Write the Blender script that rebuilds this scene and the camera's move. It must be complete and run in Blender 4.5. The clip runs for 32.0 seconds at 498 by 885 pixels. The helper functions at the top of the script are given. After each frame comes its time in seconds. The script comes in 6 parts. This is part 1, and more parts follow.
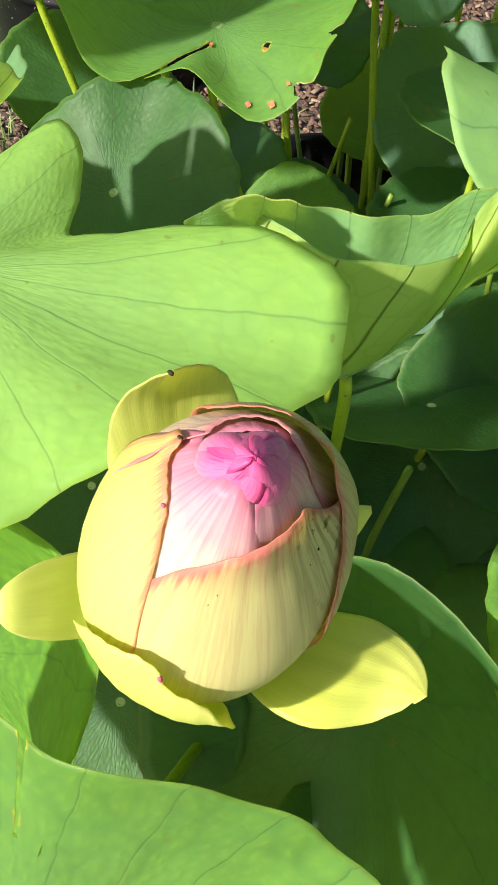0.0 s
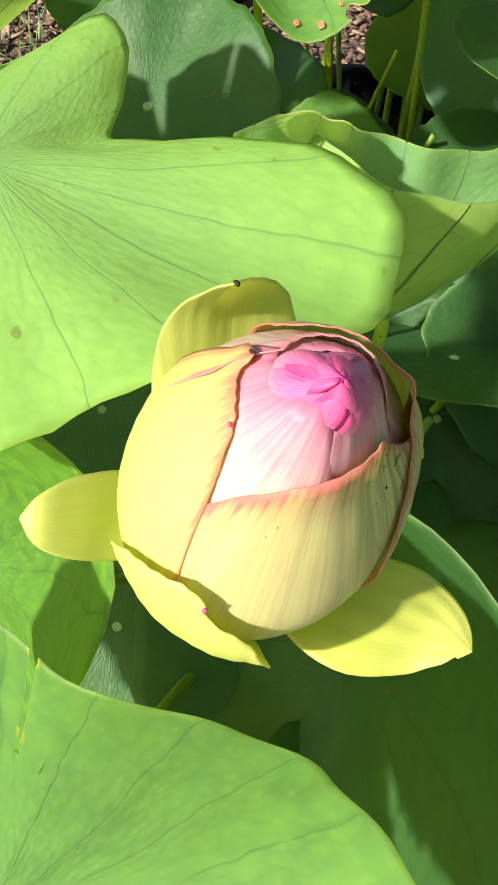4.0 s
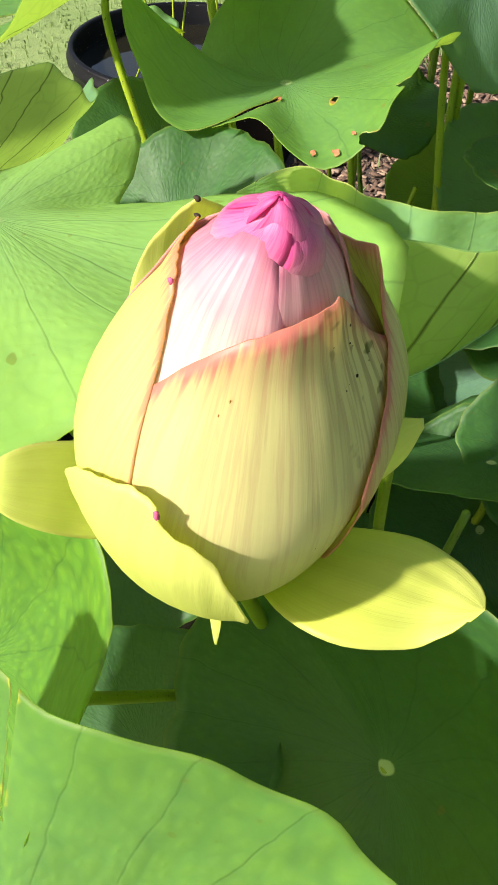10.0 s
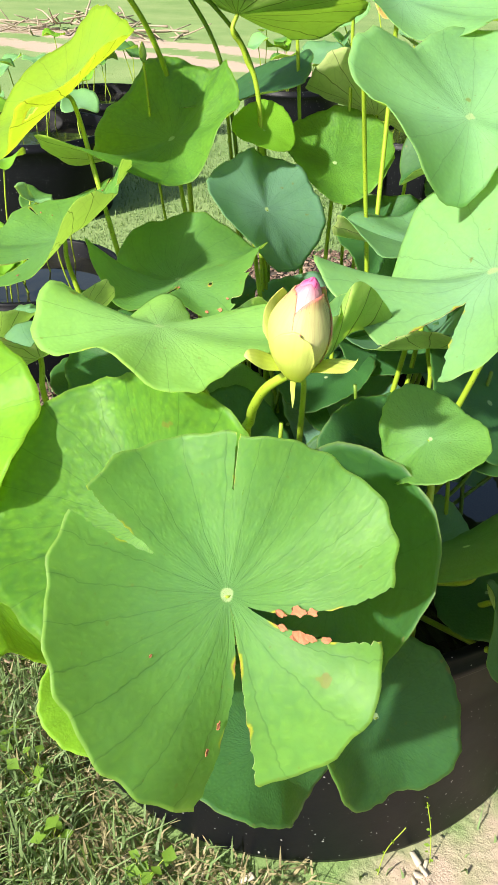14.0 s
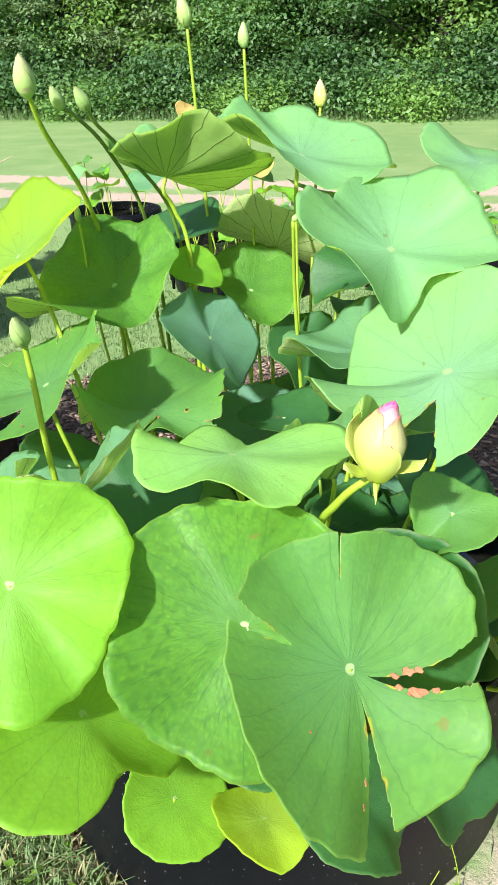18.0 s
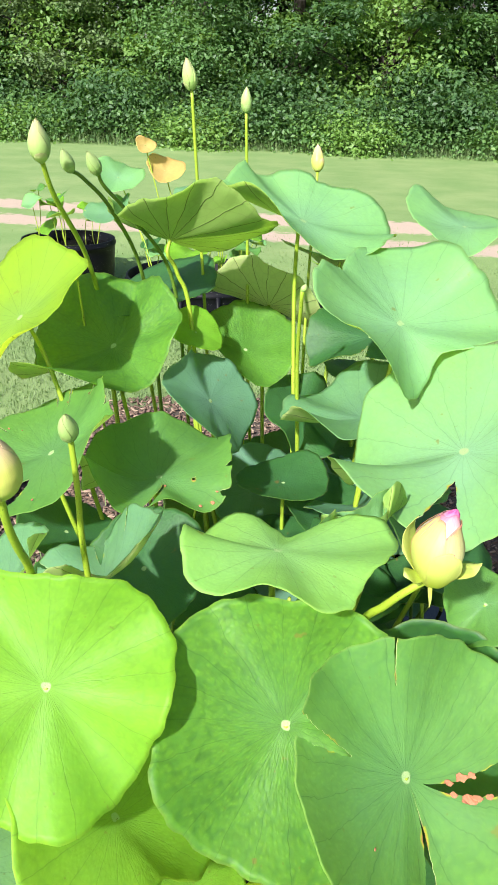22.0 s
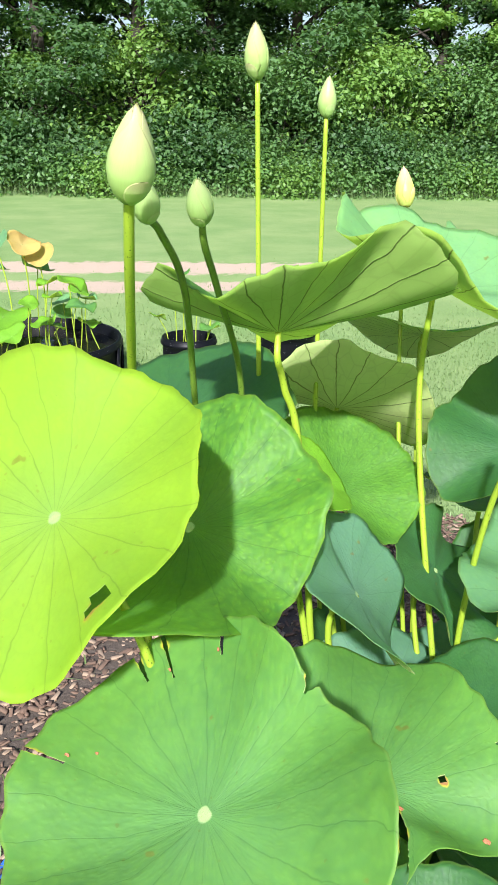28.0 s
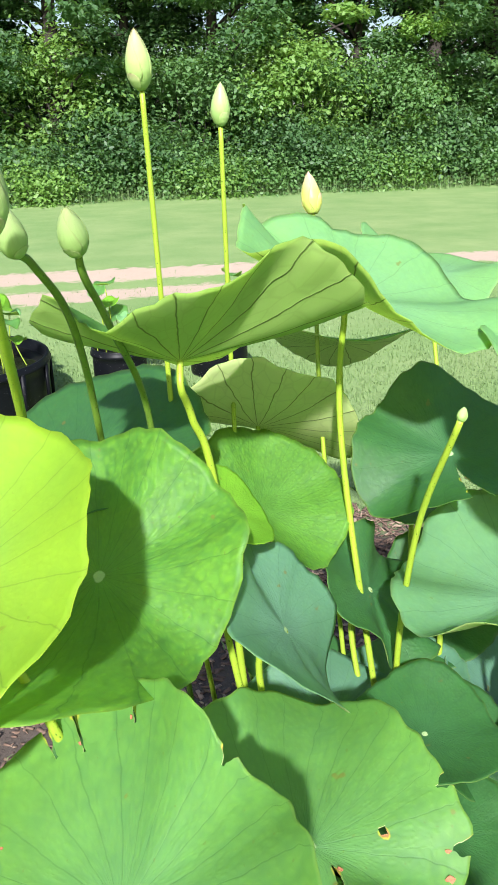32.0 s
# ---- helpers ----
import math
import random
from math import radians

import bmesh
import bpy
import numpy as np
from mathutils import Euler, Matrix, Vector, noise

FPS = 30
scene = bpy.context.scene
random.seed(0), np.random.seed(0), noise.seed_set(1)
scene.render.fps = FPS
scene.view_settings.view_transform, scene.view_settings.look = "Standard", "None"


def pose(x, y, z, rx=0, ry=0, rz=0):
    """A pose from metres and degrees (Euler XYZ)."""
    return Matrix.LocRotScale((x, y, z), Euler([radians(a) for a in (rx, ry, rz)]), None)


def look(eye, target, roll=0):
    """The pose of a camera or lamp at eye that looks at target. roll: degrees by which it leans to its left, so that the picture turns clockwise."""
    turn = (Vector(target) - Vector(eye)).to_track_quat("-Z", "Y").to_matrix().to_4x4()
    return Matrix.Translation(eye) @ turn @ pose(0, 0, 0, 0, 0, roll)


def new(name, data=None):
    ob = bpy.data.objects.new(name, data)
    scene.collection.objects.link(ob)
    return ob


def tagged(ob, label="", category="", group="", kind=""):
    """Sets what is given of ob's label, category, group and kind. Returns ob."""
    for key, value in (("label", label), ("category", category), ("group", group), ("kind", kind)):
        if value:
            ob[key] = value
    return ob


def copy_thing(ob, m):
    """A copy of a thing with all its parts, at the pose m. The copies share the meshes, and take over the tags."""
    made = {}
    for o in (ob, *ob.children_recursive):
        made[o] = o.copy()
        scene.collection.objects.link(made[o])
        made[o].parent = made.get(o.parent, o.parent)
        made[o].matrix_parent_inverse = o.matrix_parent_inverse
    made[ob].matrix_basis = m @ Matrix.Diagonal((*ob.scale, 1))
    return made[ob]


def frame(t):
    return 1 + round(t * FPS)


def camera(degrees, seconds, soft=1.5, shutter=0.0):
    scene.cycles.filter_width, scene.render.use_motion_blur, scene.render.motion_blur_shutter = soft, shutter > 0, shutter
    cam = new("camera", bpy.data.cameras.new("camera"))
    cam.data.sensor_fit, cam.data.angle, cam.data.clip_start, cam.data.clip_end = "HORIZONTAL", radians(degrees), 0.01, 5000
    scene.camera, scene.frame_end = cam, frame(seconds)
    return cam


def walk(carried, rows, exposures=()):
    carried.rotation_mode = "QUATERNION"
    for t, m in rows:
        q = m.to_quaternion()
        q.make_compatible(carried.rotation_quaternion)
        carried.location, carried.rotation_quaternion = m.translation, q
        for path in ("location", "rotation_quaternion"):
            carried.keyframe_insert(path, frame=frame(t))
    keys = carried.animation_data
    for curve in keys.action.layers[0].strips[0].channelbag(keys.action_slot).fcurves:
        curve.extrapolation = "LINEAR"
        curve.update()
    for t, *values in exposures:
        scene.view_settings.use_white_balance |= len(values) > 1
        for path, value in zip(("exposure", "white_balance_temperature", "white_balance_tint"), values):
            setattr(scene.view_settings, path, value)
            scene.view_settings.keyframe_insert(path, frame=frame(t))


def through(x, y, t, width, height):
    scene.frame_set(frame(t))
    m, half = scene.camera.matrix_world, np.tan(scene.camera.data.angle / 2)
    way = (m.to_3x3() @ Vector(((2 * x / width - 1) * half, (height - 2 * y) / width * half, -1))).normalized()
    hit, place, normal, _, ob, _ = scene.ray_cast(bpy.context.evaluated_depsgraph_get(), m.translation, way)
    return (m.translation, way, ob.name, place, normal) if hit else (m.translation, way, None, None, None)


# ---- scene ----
cam = camera(34.0, 32.0)
PATH = [
    (0, (0.149, -0.046, 1.189), (-0.431, 1.028, -0.395), 4.0),
    (0.5, (0.149, -0.038, 1.183), (-0.43, 1.027, -0.408), 3.9),
    (1, (0.146, -0.039, 1.176), (-0.425, 1.029, -0.415), 4.8),
    (1.5, (0.146, -0.038, 1.172), (-0.431, 1.023, -0.421), 4.7),
    (2, (0.147, -0.038, 1.175), (-0.425, 1.014, -0.427), 5.0),
    (2.5, (0.146, -0.046, 1.173), (-0.399, 1.003, -0.441), 6.8),
    (3, (0.139, -0.052, 1.171), (-0.386, 0.982, -0.459), 7.6),
    (3.5, (0.138, -0.052, 1.177), (-0.368, 0.964, -0.47), 9.1),
    (5.5, (0.137, -0.024, 1.17), (-0.412, 0.838, -0.549), 8.3),
    (6, (0.142, -0.024, 1.166), (-0.44, 0.857, -0.532), 7.1),
    (6.5, (0.143, -0.028, 1.162), (-0.457, 0.861, -0.526), 6.7),
    (7, (0.146, -0.028, 1.159), (-0.46, 0.844, -0.535), 6.1),
    (7.5, (0.145, -0.027, 1.159), (-0.471, 0.843, -0.533), 5.5),
    (8, (0.143, -0.027, 1.156), (-0.494, 0.883, -0.507), 5.8),
    (8.5, (0.143, -0.028, 1.152), (-0.513, 0.934, -0.474), 4.9),
    (9, (0.145, -0.027, 1.146), (-0.562, 0.977, -0.433), 4.3),
    (9.5, (0.15, -0.045, 1.146), (-0.602, 1.036, -0.359), 3.3),
    (10, (0.165, -0.058, 1.142), (-0.631, 1.087, -0.292), 2.1),
    (10.5, (0.168, -0.06, 1.142), (-0.655, 1.14, -0.23), 0.7),
    (11, (0.163, -0.063, 1.139), (-0.636, 1.187, -0.201), 1.1),
    (11.5, (0.167, -0.097, 1.151), (-0.606, 1.191, -0.169), 1.6),
    (12, (0.194, -0.143, 1.182), (-0.541, 1.197, -0.107), 2.1),
    (12.5, (0.233, -0.221, 1.221), (-0.452, 1.178, -0.032), 2.7),
    (13, (0.279, -0.32, 1.273), (-0.36, 1.139, 0.064), 2.4),
    (13.5, (0.277, -0.456, 1.309), (-0.313, 1.068, 0.156), 1.6),
    (14, (0.266, -0.577, 1.327), (-0.277, 1.019, 0.251), 0.9),
    (14.5, (0.272, -0.647, 1.351), (-0.235, 1.01, 0.352), 0.2),
    (15, (0.283, -0.692, 1.376), (-0.203, 1.005, 0.435), 0.2),
    (15.5, (0.286, -0.716, 1.389), (-0.187, 1.0, 0.477), -0.1),
    (17.5, (0.094, -0.677, 1.405), (-0.147, 1.101, 0.522), -1.5),
    (18, (0.038, -0.751, 1.413), (-0.128, 1.044, 0.548), -1.3),
    (18.5, (0.013, -0.797, 1.399), (-0.106, 1.015, 0.562), -0.5),
    (19, (-0.015, -0.822, 1.386), (-0.12, 1.006, 0.58), 0.4),
    (19.5, (-0.049, -0.828, 1.382), (-0.159, 1.009, 0.6), 1.4),
    (20, (-0.065, -0.824, 1.375), (-0.191, 1.018, 0.606), 2.0),
    (20.5, (-0.08, -0.818, 1.39), (-0.208, 1.023, 0.621), 2.2),
    (21, (-0.077, -0.792, 1.442), (-0.186, 1.045, 0.66), 2.0),
    (21.5, (-0.08, -0.753, 1.477), (-0.146, 1.079, 0.675), 1.9),
    (22, (-0.093, -0.71, 1.484), (-0.102, 1.116, 0.669), 1.6),
    (22.5, (-0.193, -0.567, 1.464), (-0.104, 1.252, 0.638), 1.9),
    (23, (-0.279, -0.412, 1.461), (-0.074, 1.387, 0.612), 2.1),
    (23.5, (-0.407, -0.315, 1.472), (-0.058, 1.445, 0.589), 2.8),
    (24, (-0.501, -0.271, 1.486), (-0.015, 1.447, 0.584), 3.0),
    (24.5, (-0.506, -0.193, 1.493), (0.102, 1.488, 0.598), 3.5),
    (26.5, (-0.549, -0.012, 1.462), (0.1, 1.718, 0.697), 2.7),
    (27, (-0.551, 0.014, 1.438), (0.062, 1.767, 0.696), 2.2),
    (27.5, (-0.553, 0.035, 1.418), (0.027, 1.805, 0.689), 1.7),
    (28, (-0.55, 0.054, 1.404), (-0.003, 1.838, 0.686), 1.1),
    (28.5, (-0.546, 0.071, 1.405), (-0.015, 1.866, 0.701), 0.4),
    (29, (-0.54, 0.085, 1.408), (-0.007, 1.883, 0.714), -0.3),
    (29.5, (-0.532, 0.099, 1.411), (0.024, 1.892, 0.723), -0.9),
    (30, (-0.523, 0.112, 1.416), (0.064, 1.893, 0.722), -1.4),
    (30.5, (-0.52, 0.116, 1.421), (0.101, 1.884, 0.721), -1.8),
    (31, (-0.517, 0.113, 1.425), (0.136, 1.868, 0.723), -1.7),
    (31.5, (-0.502, 0.108, 1.426), (0.161, 1.854, 0.71), -1.8),
    (32, (-0.492, 0.106, 1.417), (0.181, 1.846, 0.696), -1.5),
]
walk(cam, [(t, look(eye, target, roll)) for t, eye, target, roll in PATH], [
    (0, 0.97, 6850, 17), (10, 1.0, 6850, 17), (12.5, 1.08, 6600, 14), (15, 1.15, 6350, 10), (19, 1.14, 5850, 10),
    (23, 1.08, 6050, 14), (26.5, 1.13, 5850, 13), (32, 1.13, 5850, 13),
])

# ---- world and light ----
SUN_DIR = Vector((-0.48, -1.06, 0.84)).normalized()   # towards the sun
SUN_EL = math.asin(SUN_DIR.z)
SUN_AZ = math.atan2(SUN_DIR.x, SUN_DIR.y)
world = bpy.data.worlds.new("sky")
scene.world = world
world.use_nodes = True
wn = world.node_tree.nodes
wl = world.node_tree.links
wn.clear()
sky = wn.new("ShaderNodeTexSky")
sky.sky_type = "NISHITA"
sky.sun_disc = False
sky.sun_elevation = SUN_EL
sky.sun_rotation = SUN_AZ
sky.air_density = 1.2
sky.dust_density = 2.5
bg = wn.new("ShaderNodeBackground")
bg.inputs["Strength"].default_value = 0.08
wo = wn.new("ShaderNodeOutputWorld")
wl.new(sky.outputs[0], bg.inputs[0])
wl.new(bg.outputs[0], wo.inputs[0])
sun_data = bpy.data.lights.new("sun", "SUN")
sun_data.energy = 5.0
sun_data.angle = radians(2.0)
sun_data.color = (1.0, 0.95, 0.86)
sun = new("sun", sun_data)
sun.matrix_world = look(tuple(SUN_DIR * 30), (0, 0, 0))
scene.view_settings.exposure = 1.1


# ---- material helpers ----
def material(name):
    m = bpy.data.materials.new(name)
    m.use_nodes = True
    m.node_tree.nodes.clear()
    return m, m.node_tree.nodes, m.node_tree.links


def node(nodes, links, kind, settings=None, **sockets):
    """A node with its settings and its inputs: values, or other nodes' outputs."""
    n = nodes.new("ShaderNode" + kind)
    for key, value in (settings or {}).items():
        setattr(n, key, value)
    for key, value in sockets.items():
        k = int(key[1:]) if key[0] == "i" and key[1:].isdigit() else key.replace("_", " ")
        s = n.inputs[k]
        if isinstance(value, bpy.types.NodeSocket):
            links.new(value, s)
        else:
            s.default_value = (*value, 1) if s.type == "RGBA" and len(value) == 3 else value
    return n


def ramp(nodes, links, fac, stops):
    r = nodes.new("ShaderNodeValToRGB")
    while len(r.color_ramp.elements) > 1:
        r.color_ramp.elements.remove(r.color_ramp.elements[0])
    for i, (p, c) in enumerate(stops):
        e = r.color_ramp.elements[0] if i == 0 else r.color_ramp.elements.new(p)
        e.position = p
        e.color = (*c, 1) if len(c) == 3 else c
    links.new(fac, r.inputs[0])
    return r.outputs[0]


def mixc(nodes, links, fac, a, b, mode="MIX"):
    n = nodes.new("ShaderNodeMix")
    n.data_type, n.blend_type = "RGBA", mode
    for s, v in ((n.inputs[0], fac), (n.inputs[6], a), (n.inputs[7], b)):
        if isinstance(v, bpy.types.NodeSocket):
            links.new(v, s)
        else:
            s.default_value = (*v, 1) if isinstance(v, tuple) and len(v) == 3 else v
    return n.outputs[2]


def calc(nodes, links, op, a, b=0.0, c=0.0, clamp=False):
    n = nodes.new("ShaderNodeMath")
    n.operation, n.use_clamp = op, clamp
    for s, v in zip(n.inputs, (a, b, c)):
        if isinstance(v, bpy.types.NodeSocket):
            links.new(v, s)
        else:
            s.default_value = v
    return n.outputs[0]


def noise_of(nodes, links, vec, scale, detail=4.0, rough=0.55, w=None):
    n = nodes.new("ShaderNodeTexNoise")
    n.inputs["Scale"].default_value = scale
    n.inputs["Detail"].default_value = detail
    n.inputs["Roughness"].default_value = rough
    if w is not None:
        n.noise_dimensions = "4D"
        links.new(w, n.inputs["W"])
    links.new(vec, n.inputs["Vector"])
    return n.outputs[0]


def bump_of(nodes, links, height, strength=0.3, distance=0.001, normal=None):
    b = nodes.new("ShaderNodeBump")
    b.inputs["Strength"].default_value = strength
    b.inputs["Distance"].default_value = distance
    links.new(height, b.inputs["Height"])
    if normal is not None:
        links.new(normal, b.inputs["Normal"])
    return b.outputs[0]


def finish(nodes, links, shader):
    o = nodes.new("ShaderNodeOutputMaterial")
    links.new(shader, o.inputs[0])


def leafy(nodes, links, colour, through, share, rough, normal, spec=0.4):
    """Diffuse and gloss with light shining through, as in a thin living blade."""
    p = node(nodes, links, "BsdfPrincipled", Base_Color=colour, Roughness=rough, Normal=normal)
    p.inputs["Specular IOR Level"].default_value = spec
    t = node(nodes, links, "BsdfTranslucent", Color=through, Normal=normal)
    m = nodes.new("ShaderNodeMixShader")
    m.inputs[0].default_value = share
    links.new(p.outputs[0], m.inputs[1])
    links.new(t.outputs[0], m.inputs[2])
    finish(nodes, links, m.outputs[0])


# ---- materials ----
def lotus_top(name, young, old, bloom_sheen, through, share=0.35, vein=(0.040, 0.125, 0.024), veins=22, mottled=0.5):
    """Upper face of a lotus leaf: radial veins, mottling, a waxy bluish coat with sky sheen painted into its colour,
    brown where torn.
    """
    m, n, l = material(name)
    uv = node(n, l, "UVMap", {"uv_map": "polar"}).outputs[0]
    sep = node(n, l, "SeparateXYZ", i0=uv)
    ang, rad = sep.outputs[0], sep.outputs[1]
    pos = node(n, l, "TexCoord").outputs["Object"]
    rnd = node(n, l, "ObjectInfo").outputs["Random"]
    big = noise_of(n, l, pos, 9.0, 3.0, 0.5, rnd)
    fine = noise_of(n, l, pos, 70.0, 5.0, 0.6, rnd)
    wob = noise_of(n, l, pos, 25.0, 2.0)
    # radial veins, each forking towards the rim
    a1 = calc(n, l, "ADD", calc(n, l, "MULTIPLY", ang, float(veins)), calc(n, l, "MULTIPLY", wob, 0.35))
    saw = calc(n, l, "ABSOLUTE", calc(n, l, "SUBTRACT", calc(n, l, "FRACT", a1), 0.5))
    width = calc(n, l, "DIVIDE", 0.022, calc(n, l, "ADD", rad, 0.12))
    v1 = calc(n, l, "SUBTRACT", 1.0, calc(n, l, "DIVIDE", saw, width), clamp=True)
    vor = node(n, l, "TexVoronoi", {"feature": "DISTANCE_TO_EDGE"}, Vector=pos, Scale=95.0).outputs[0]
    net = calc(n, l, "SUBTRACT", 1.0, calc(n, l, "MULTIPLY", vor, 9.0 - 4.0 * mottled), clamp=True)
    base = mixc(n, l, ramp(n, l, big, [(0.32, (0, 0, 0)), (0.68, (1, 1, 1))]), young, old)
    mott = ramp(n, l, fine, [(0.42, (0, 0, 0)), (0.62, (1, 1, 1))])
    base = mixc(n, l, calc(n, l, "MULTIPLY", mott, mottled), base, tuple(c * 0.55 for c in old))
    # quilted cells between the side veins
    jig = calc(n, l, "MULTIPLY", wob, 2.4)
    cell = node(n, l, "CombineXYZ", i0=calc(n, l, "ADD", calc(n, l, "MULTIPLY", ang, 150.0), jig), i1=calc(n, l, "ADD", calc(n, l, "MULTIPLY", rad, 25.0), jig), i2=calc(n, l, "MULTIPLY", rnd, 40.0)).outputs[0]
    puck = node(n, l, "TexVoronoi", {"feature": "SMOOTH_F1"}, Vector=cell, Scale=1.0).outputs[0]
    quilt = ramp(n, l, puck, [(0.15, (1, 1, 1)), (0.65, (0, 0, 0))])
    base = mixc(n, l, calc(n, l, "MULTIPLY", quilt, mottled * 0.62), base, (young[0] * 2.3, young[1] * 1.75, young[2] * 0.8))
    # bluish wax and painted sky sheen, strongest round the middle
    centre = ramp(n, l, rad, [(0.0, (0.75, 0.75, 0.75)), (0.55, (0.35, 0.35, 0.35)), (1.0, (0.12, 0.12, 0.12))])
    base = mixc(n, l, calc(n, l, "MULTIPLY", centre, big), base, bloom_sheen)
    base = mixc(n, l, calc(n, l, "MULTIPLY", v1, 0.26), base, vein)
    base = mixc(n, l, calc(n, l, "MULTIPLY", net, 0.10 + 0.6 * max(0.0, mottled - 0.4)), base, vein)
    spot = ramp(n, l, noise_of(n, l, pos, 45.0, 2.0, 0.5, rnd), [(0.715, (0, 0, 0)), (0.735, (1, 1, 1))])
    base = mixc(n, l, calc(n, l, "MULTIPLY", spot, 0.8), base, (0.15, 0.10, 0.03))
    speck = ramp(n, l, noise_of(n, l, pos, 210.0, 0.0, 0.4, rnd), [(0.80, (0, 0, 0)), (0.83, (1, 1, 1))])
    base = mixc(n, l, calc(n, l, "MULTIPLY", speck, 0.6), base, (0.09, 0.07, 0.02))
    rim = ramp(n, l, rad, [(0.982, (0, 0, 0)), (1.0, (1, 1, 1))])
    base = mixc(n, l, calc(n, l, "MULTIPLY", rim, 0.2), base, (0.33, 0.34, 0.04))
    tear = node(n, l, "Attribute", {"attribute_name": "tear"}).outputs["Fac"]
    tn = calc(n, l, "ADD", tear, calc(n, l, "MULTIPLY", calc(n, l, "SUBTRACT", fine, 0.5), 0.5))
    base = mixc(n, l, ramp(n, l, tn, [(0.76, (0, 0, 0)), (0.83, (1, 1, 1))]), base, (0.40, 0.42, 0.03))
    base = mixc(n, l, ramp(n, l, tn, [(0.87, (0, 0, 0)), (0.92, (1, 1, 1))]), base, (0.34, 0.13, 0.06))
    navel = ramp(n, l, rad, [(0.034, (1, 1, 1)), (0.042, (0, 0, 0))])
    base = mixc(n, l, navel, base, (0.40, 0.52, 0.24))
    h = calc(n, l, "ADD", calc(n, l, "MULTIPLY", v1, -0.4), calc(n, l, "ADD", calc(n, l, "MULTIPLY", fine, 0.5), calc(n, l, "MULTIPLY", net, -0.10)))
    nor = bump_of(n, l, h, 0.28, 0.0010)
    nor = bump_of(n, l, calc(n, l, "MULTIPLY", puck, -1.0), 0.15 + 0.35 * mottled, 0.0014, nor)
    nor = bump_of(n, l, big, 0.4, 0.012, nor)
    rough = calc(n, l, "ADD", 0.46, calc(n, l, "MULTIPLY", fine, 0.18))
    thr = mixc(n, l, calc(n, l, "MULTIPLY", v1, 0.4), through, tuple(c * 0.6 for c in through))
    leafy(n, l, base, thr, share, rough, nor, 0.32)
    return m


def lotus_under(name, colour, ribc, through, share=0.4):
    """Lower face: pale and dull, with raised radial ribs."""
    m, n, l = material(name)
    uv = node(n, l, "UVMap", {"uv_map": "polar"}).outputs[0]
    sep = node(n, l, "SeparateXYZ", i0=uv)
    ang, rad = sep.outputs[0], sep.outputs[1]
    pos = node(n, l, "TexCoord").outputs["Object"]
    wob = noise_of(n, l, pos, 25.0, 2.0)
    a1 = calc(n, l, "ADD", calc(n, l, "MULTIPLY", ang, 22.0), calc(n, l, "MULTIPLY", wob, 0.35))
    saw = calc(n, l, "ABSOLUTE", calc(n, l, "SUBTRACT", calc(n, l, "FRACT", a1), 0.5))
    width = calc(n, l, "DIVIDE", calc(n, l, "ADD", 0.020, calc(n, l, "MULTIPLY", wob, 0.022)), calc(n, l, "ADD", rad, 0.13))
    v1 = calc(n, l, "SUBTRACT", 1.0, calc(n, l, "DIVIDE", saw, width), clamp=True)
    fine = noise_of(n, l, pos, 60.0, 4.0)
    base = mixc(n, l, fine, tuple(c * 0.8 for c in colour), tuple(min(1, c * 1.2) for c in colour))
    fork = node(n, l, "CombineXYZ", i0=calc(n, l, "MULTIPLY", ang, 44.0), i1=calc(n, l, "MULTIPLY", rad, 5.5), i2=0.0).outputs[0]
    twig = node(n, l, "TexVoronoi", {"feature": "DISTANCE_TO_EDGE"}, Vector=fork, Scale=1.0).outputs[0]
    twig = calc(n, l, "SUBTRACT", 1.0, calc(n, l, "MULTIPLY", twig, 16.0), clamp=True)
    base = mixc(n, l, calc(n, l, "MULTIPLY", twig, 0.30), base, ribc)
    base = mixc(n, l, calc(n, l, "MULTIPLY", v1, 0.9), base, ribc)
    tear = node(n, l, "Attribute", {"attribute_name": "tear"}).outputs["Fac"]
    base = mixc(n, l, ramp(n, l, tear, [(0.6, (0, 0, 0)), (0.8, (1, 1, 1))]), base, (0.40, 0.16, 0.07))
    nor = bump_of(n, l, calc(n, l, "ADD", v1, calc(n, l, "MULTIPLY", fine, 0.3)), 0.5, 0.0015)
    thr = mixc(n, l, calc(n, l, "MULTIPLY", v1, 0.9), through, tuple(c * 0.35 for c in through))
    leafy(n, l, base, thr, share, 0.55, nor, 0.25)
    return m


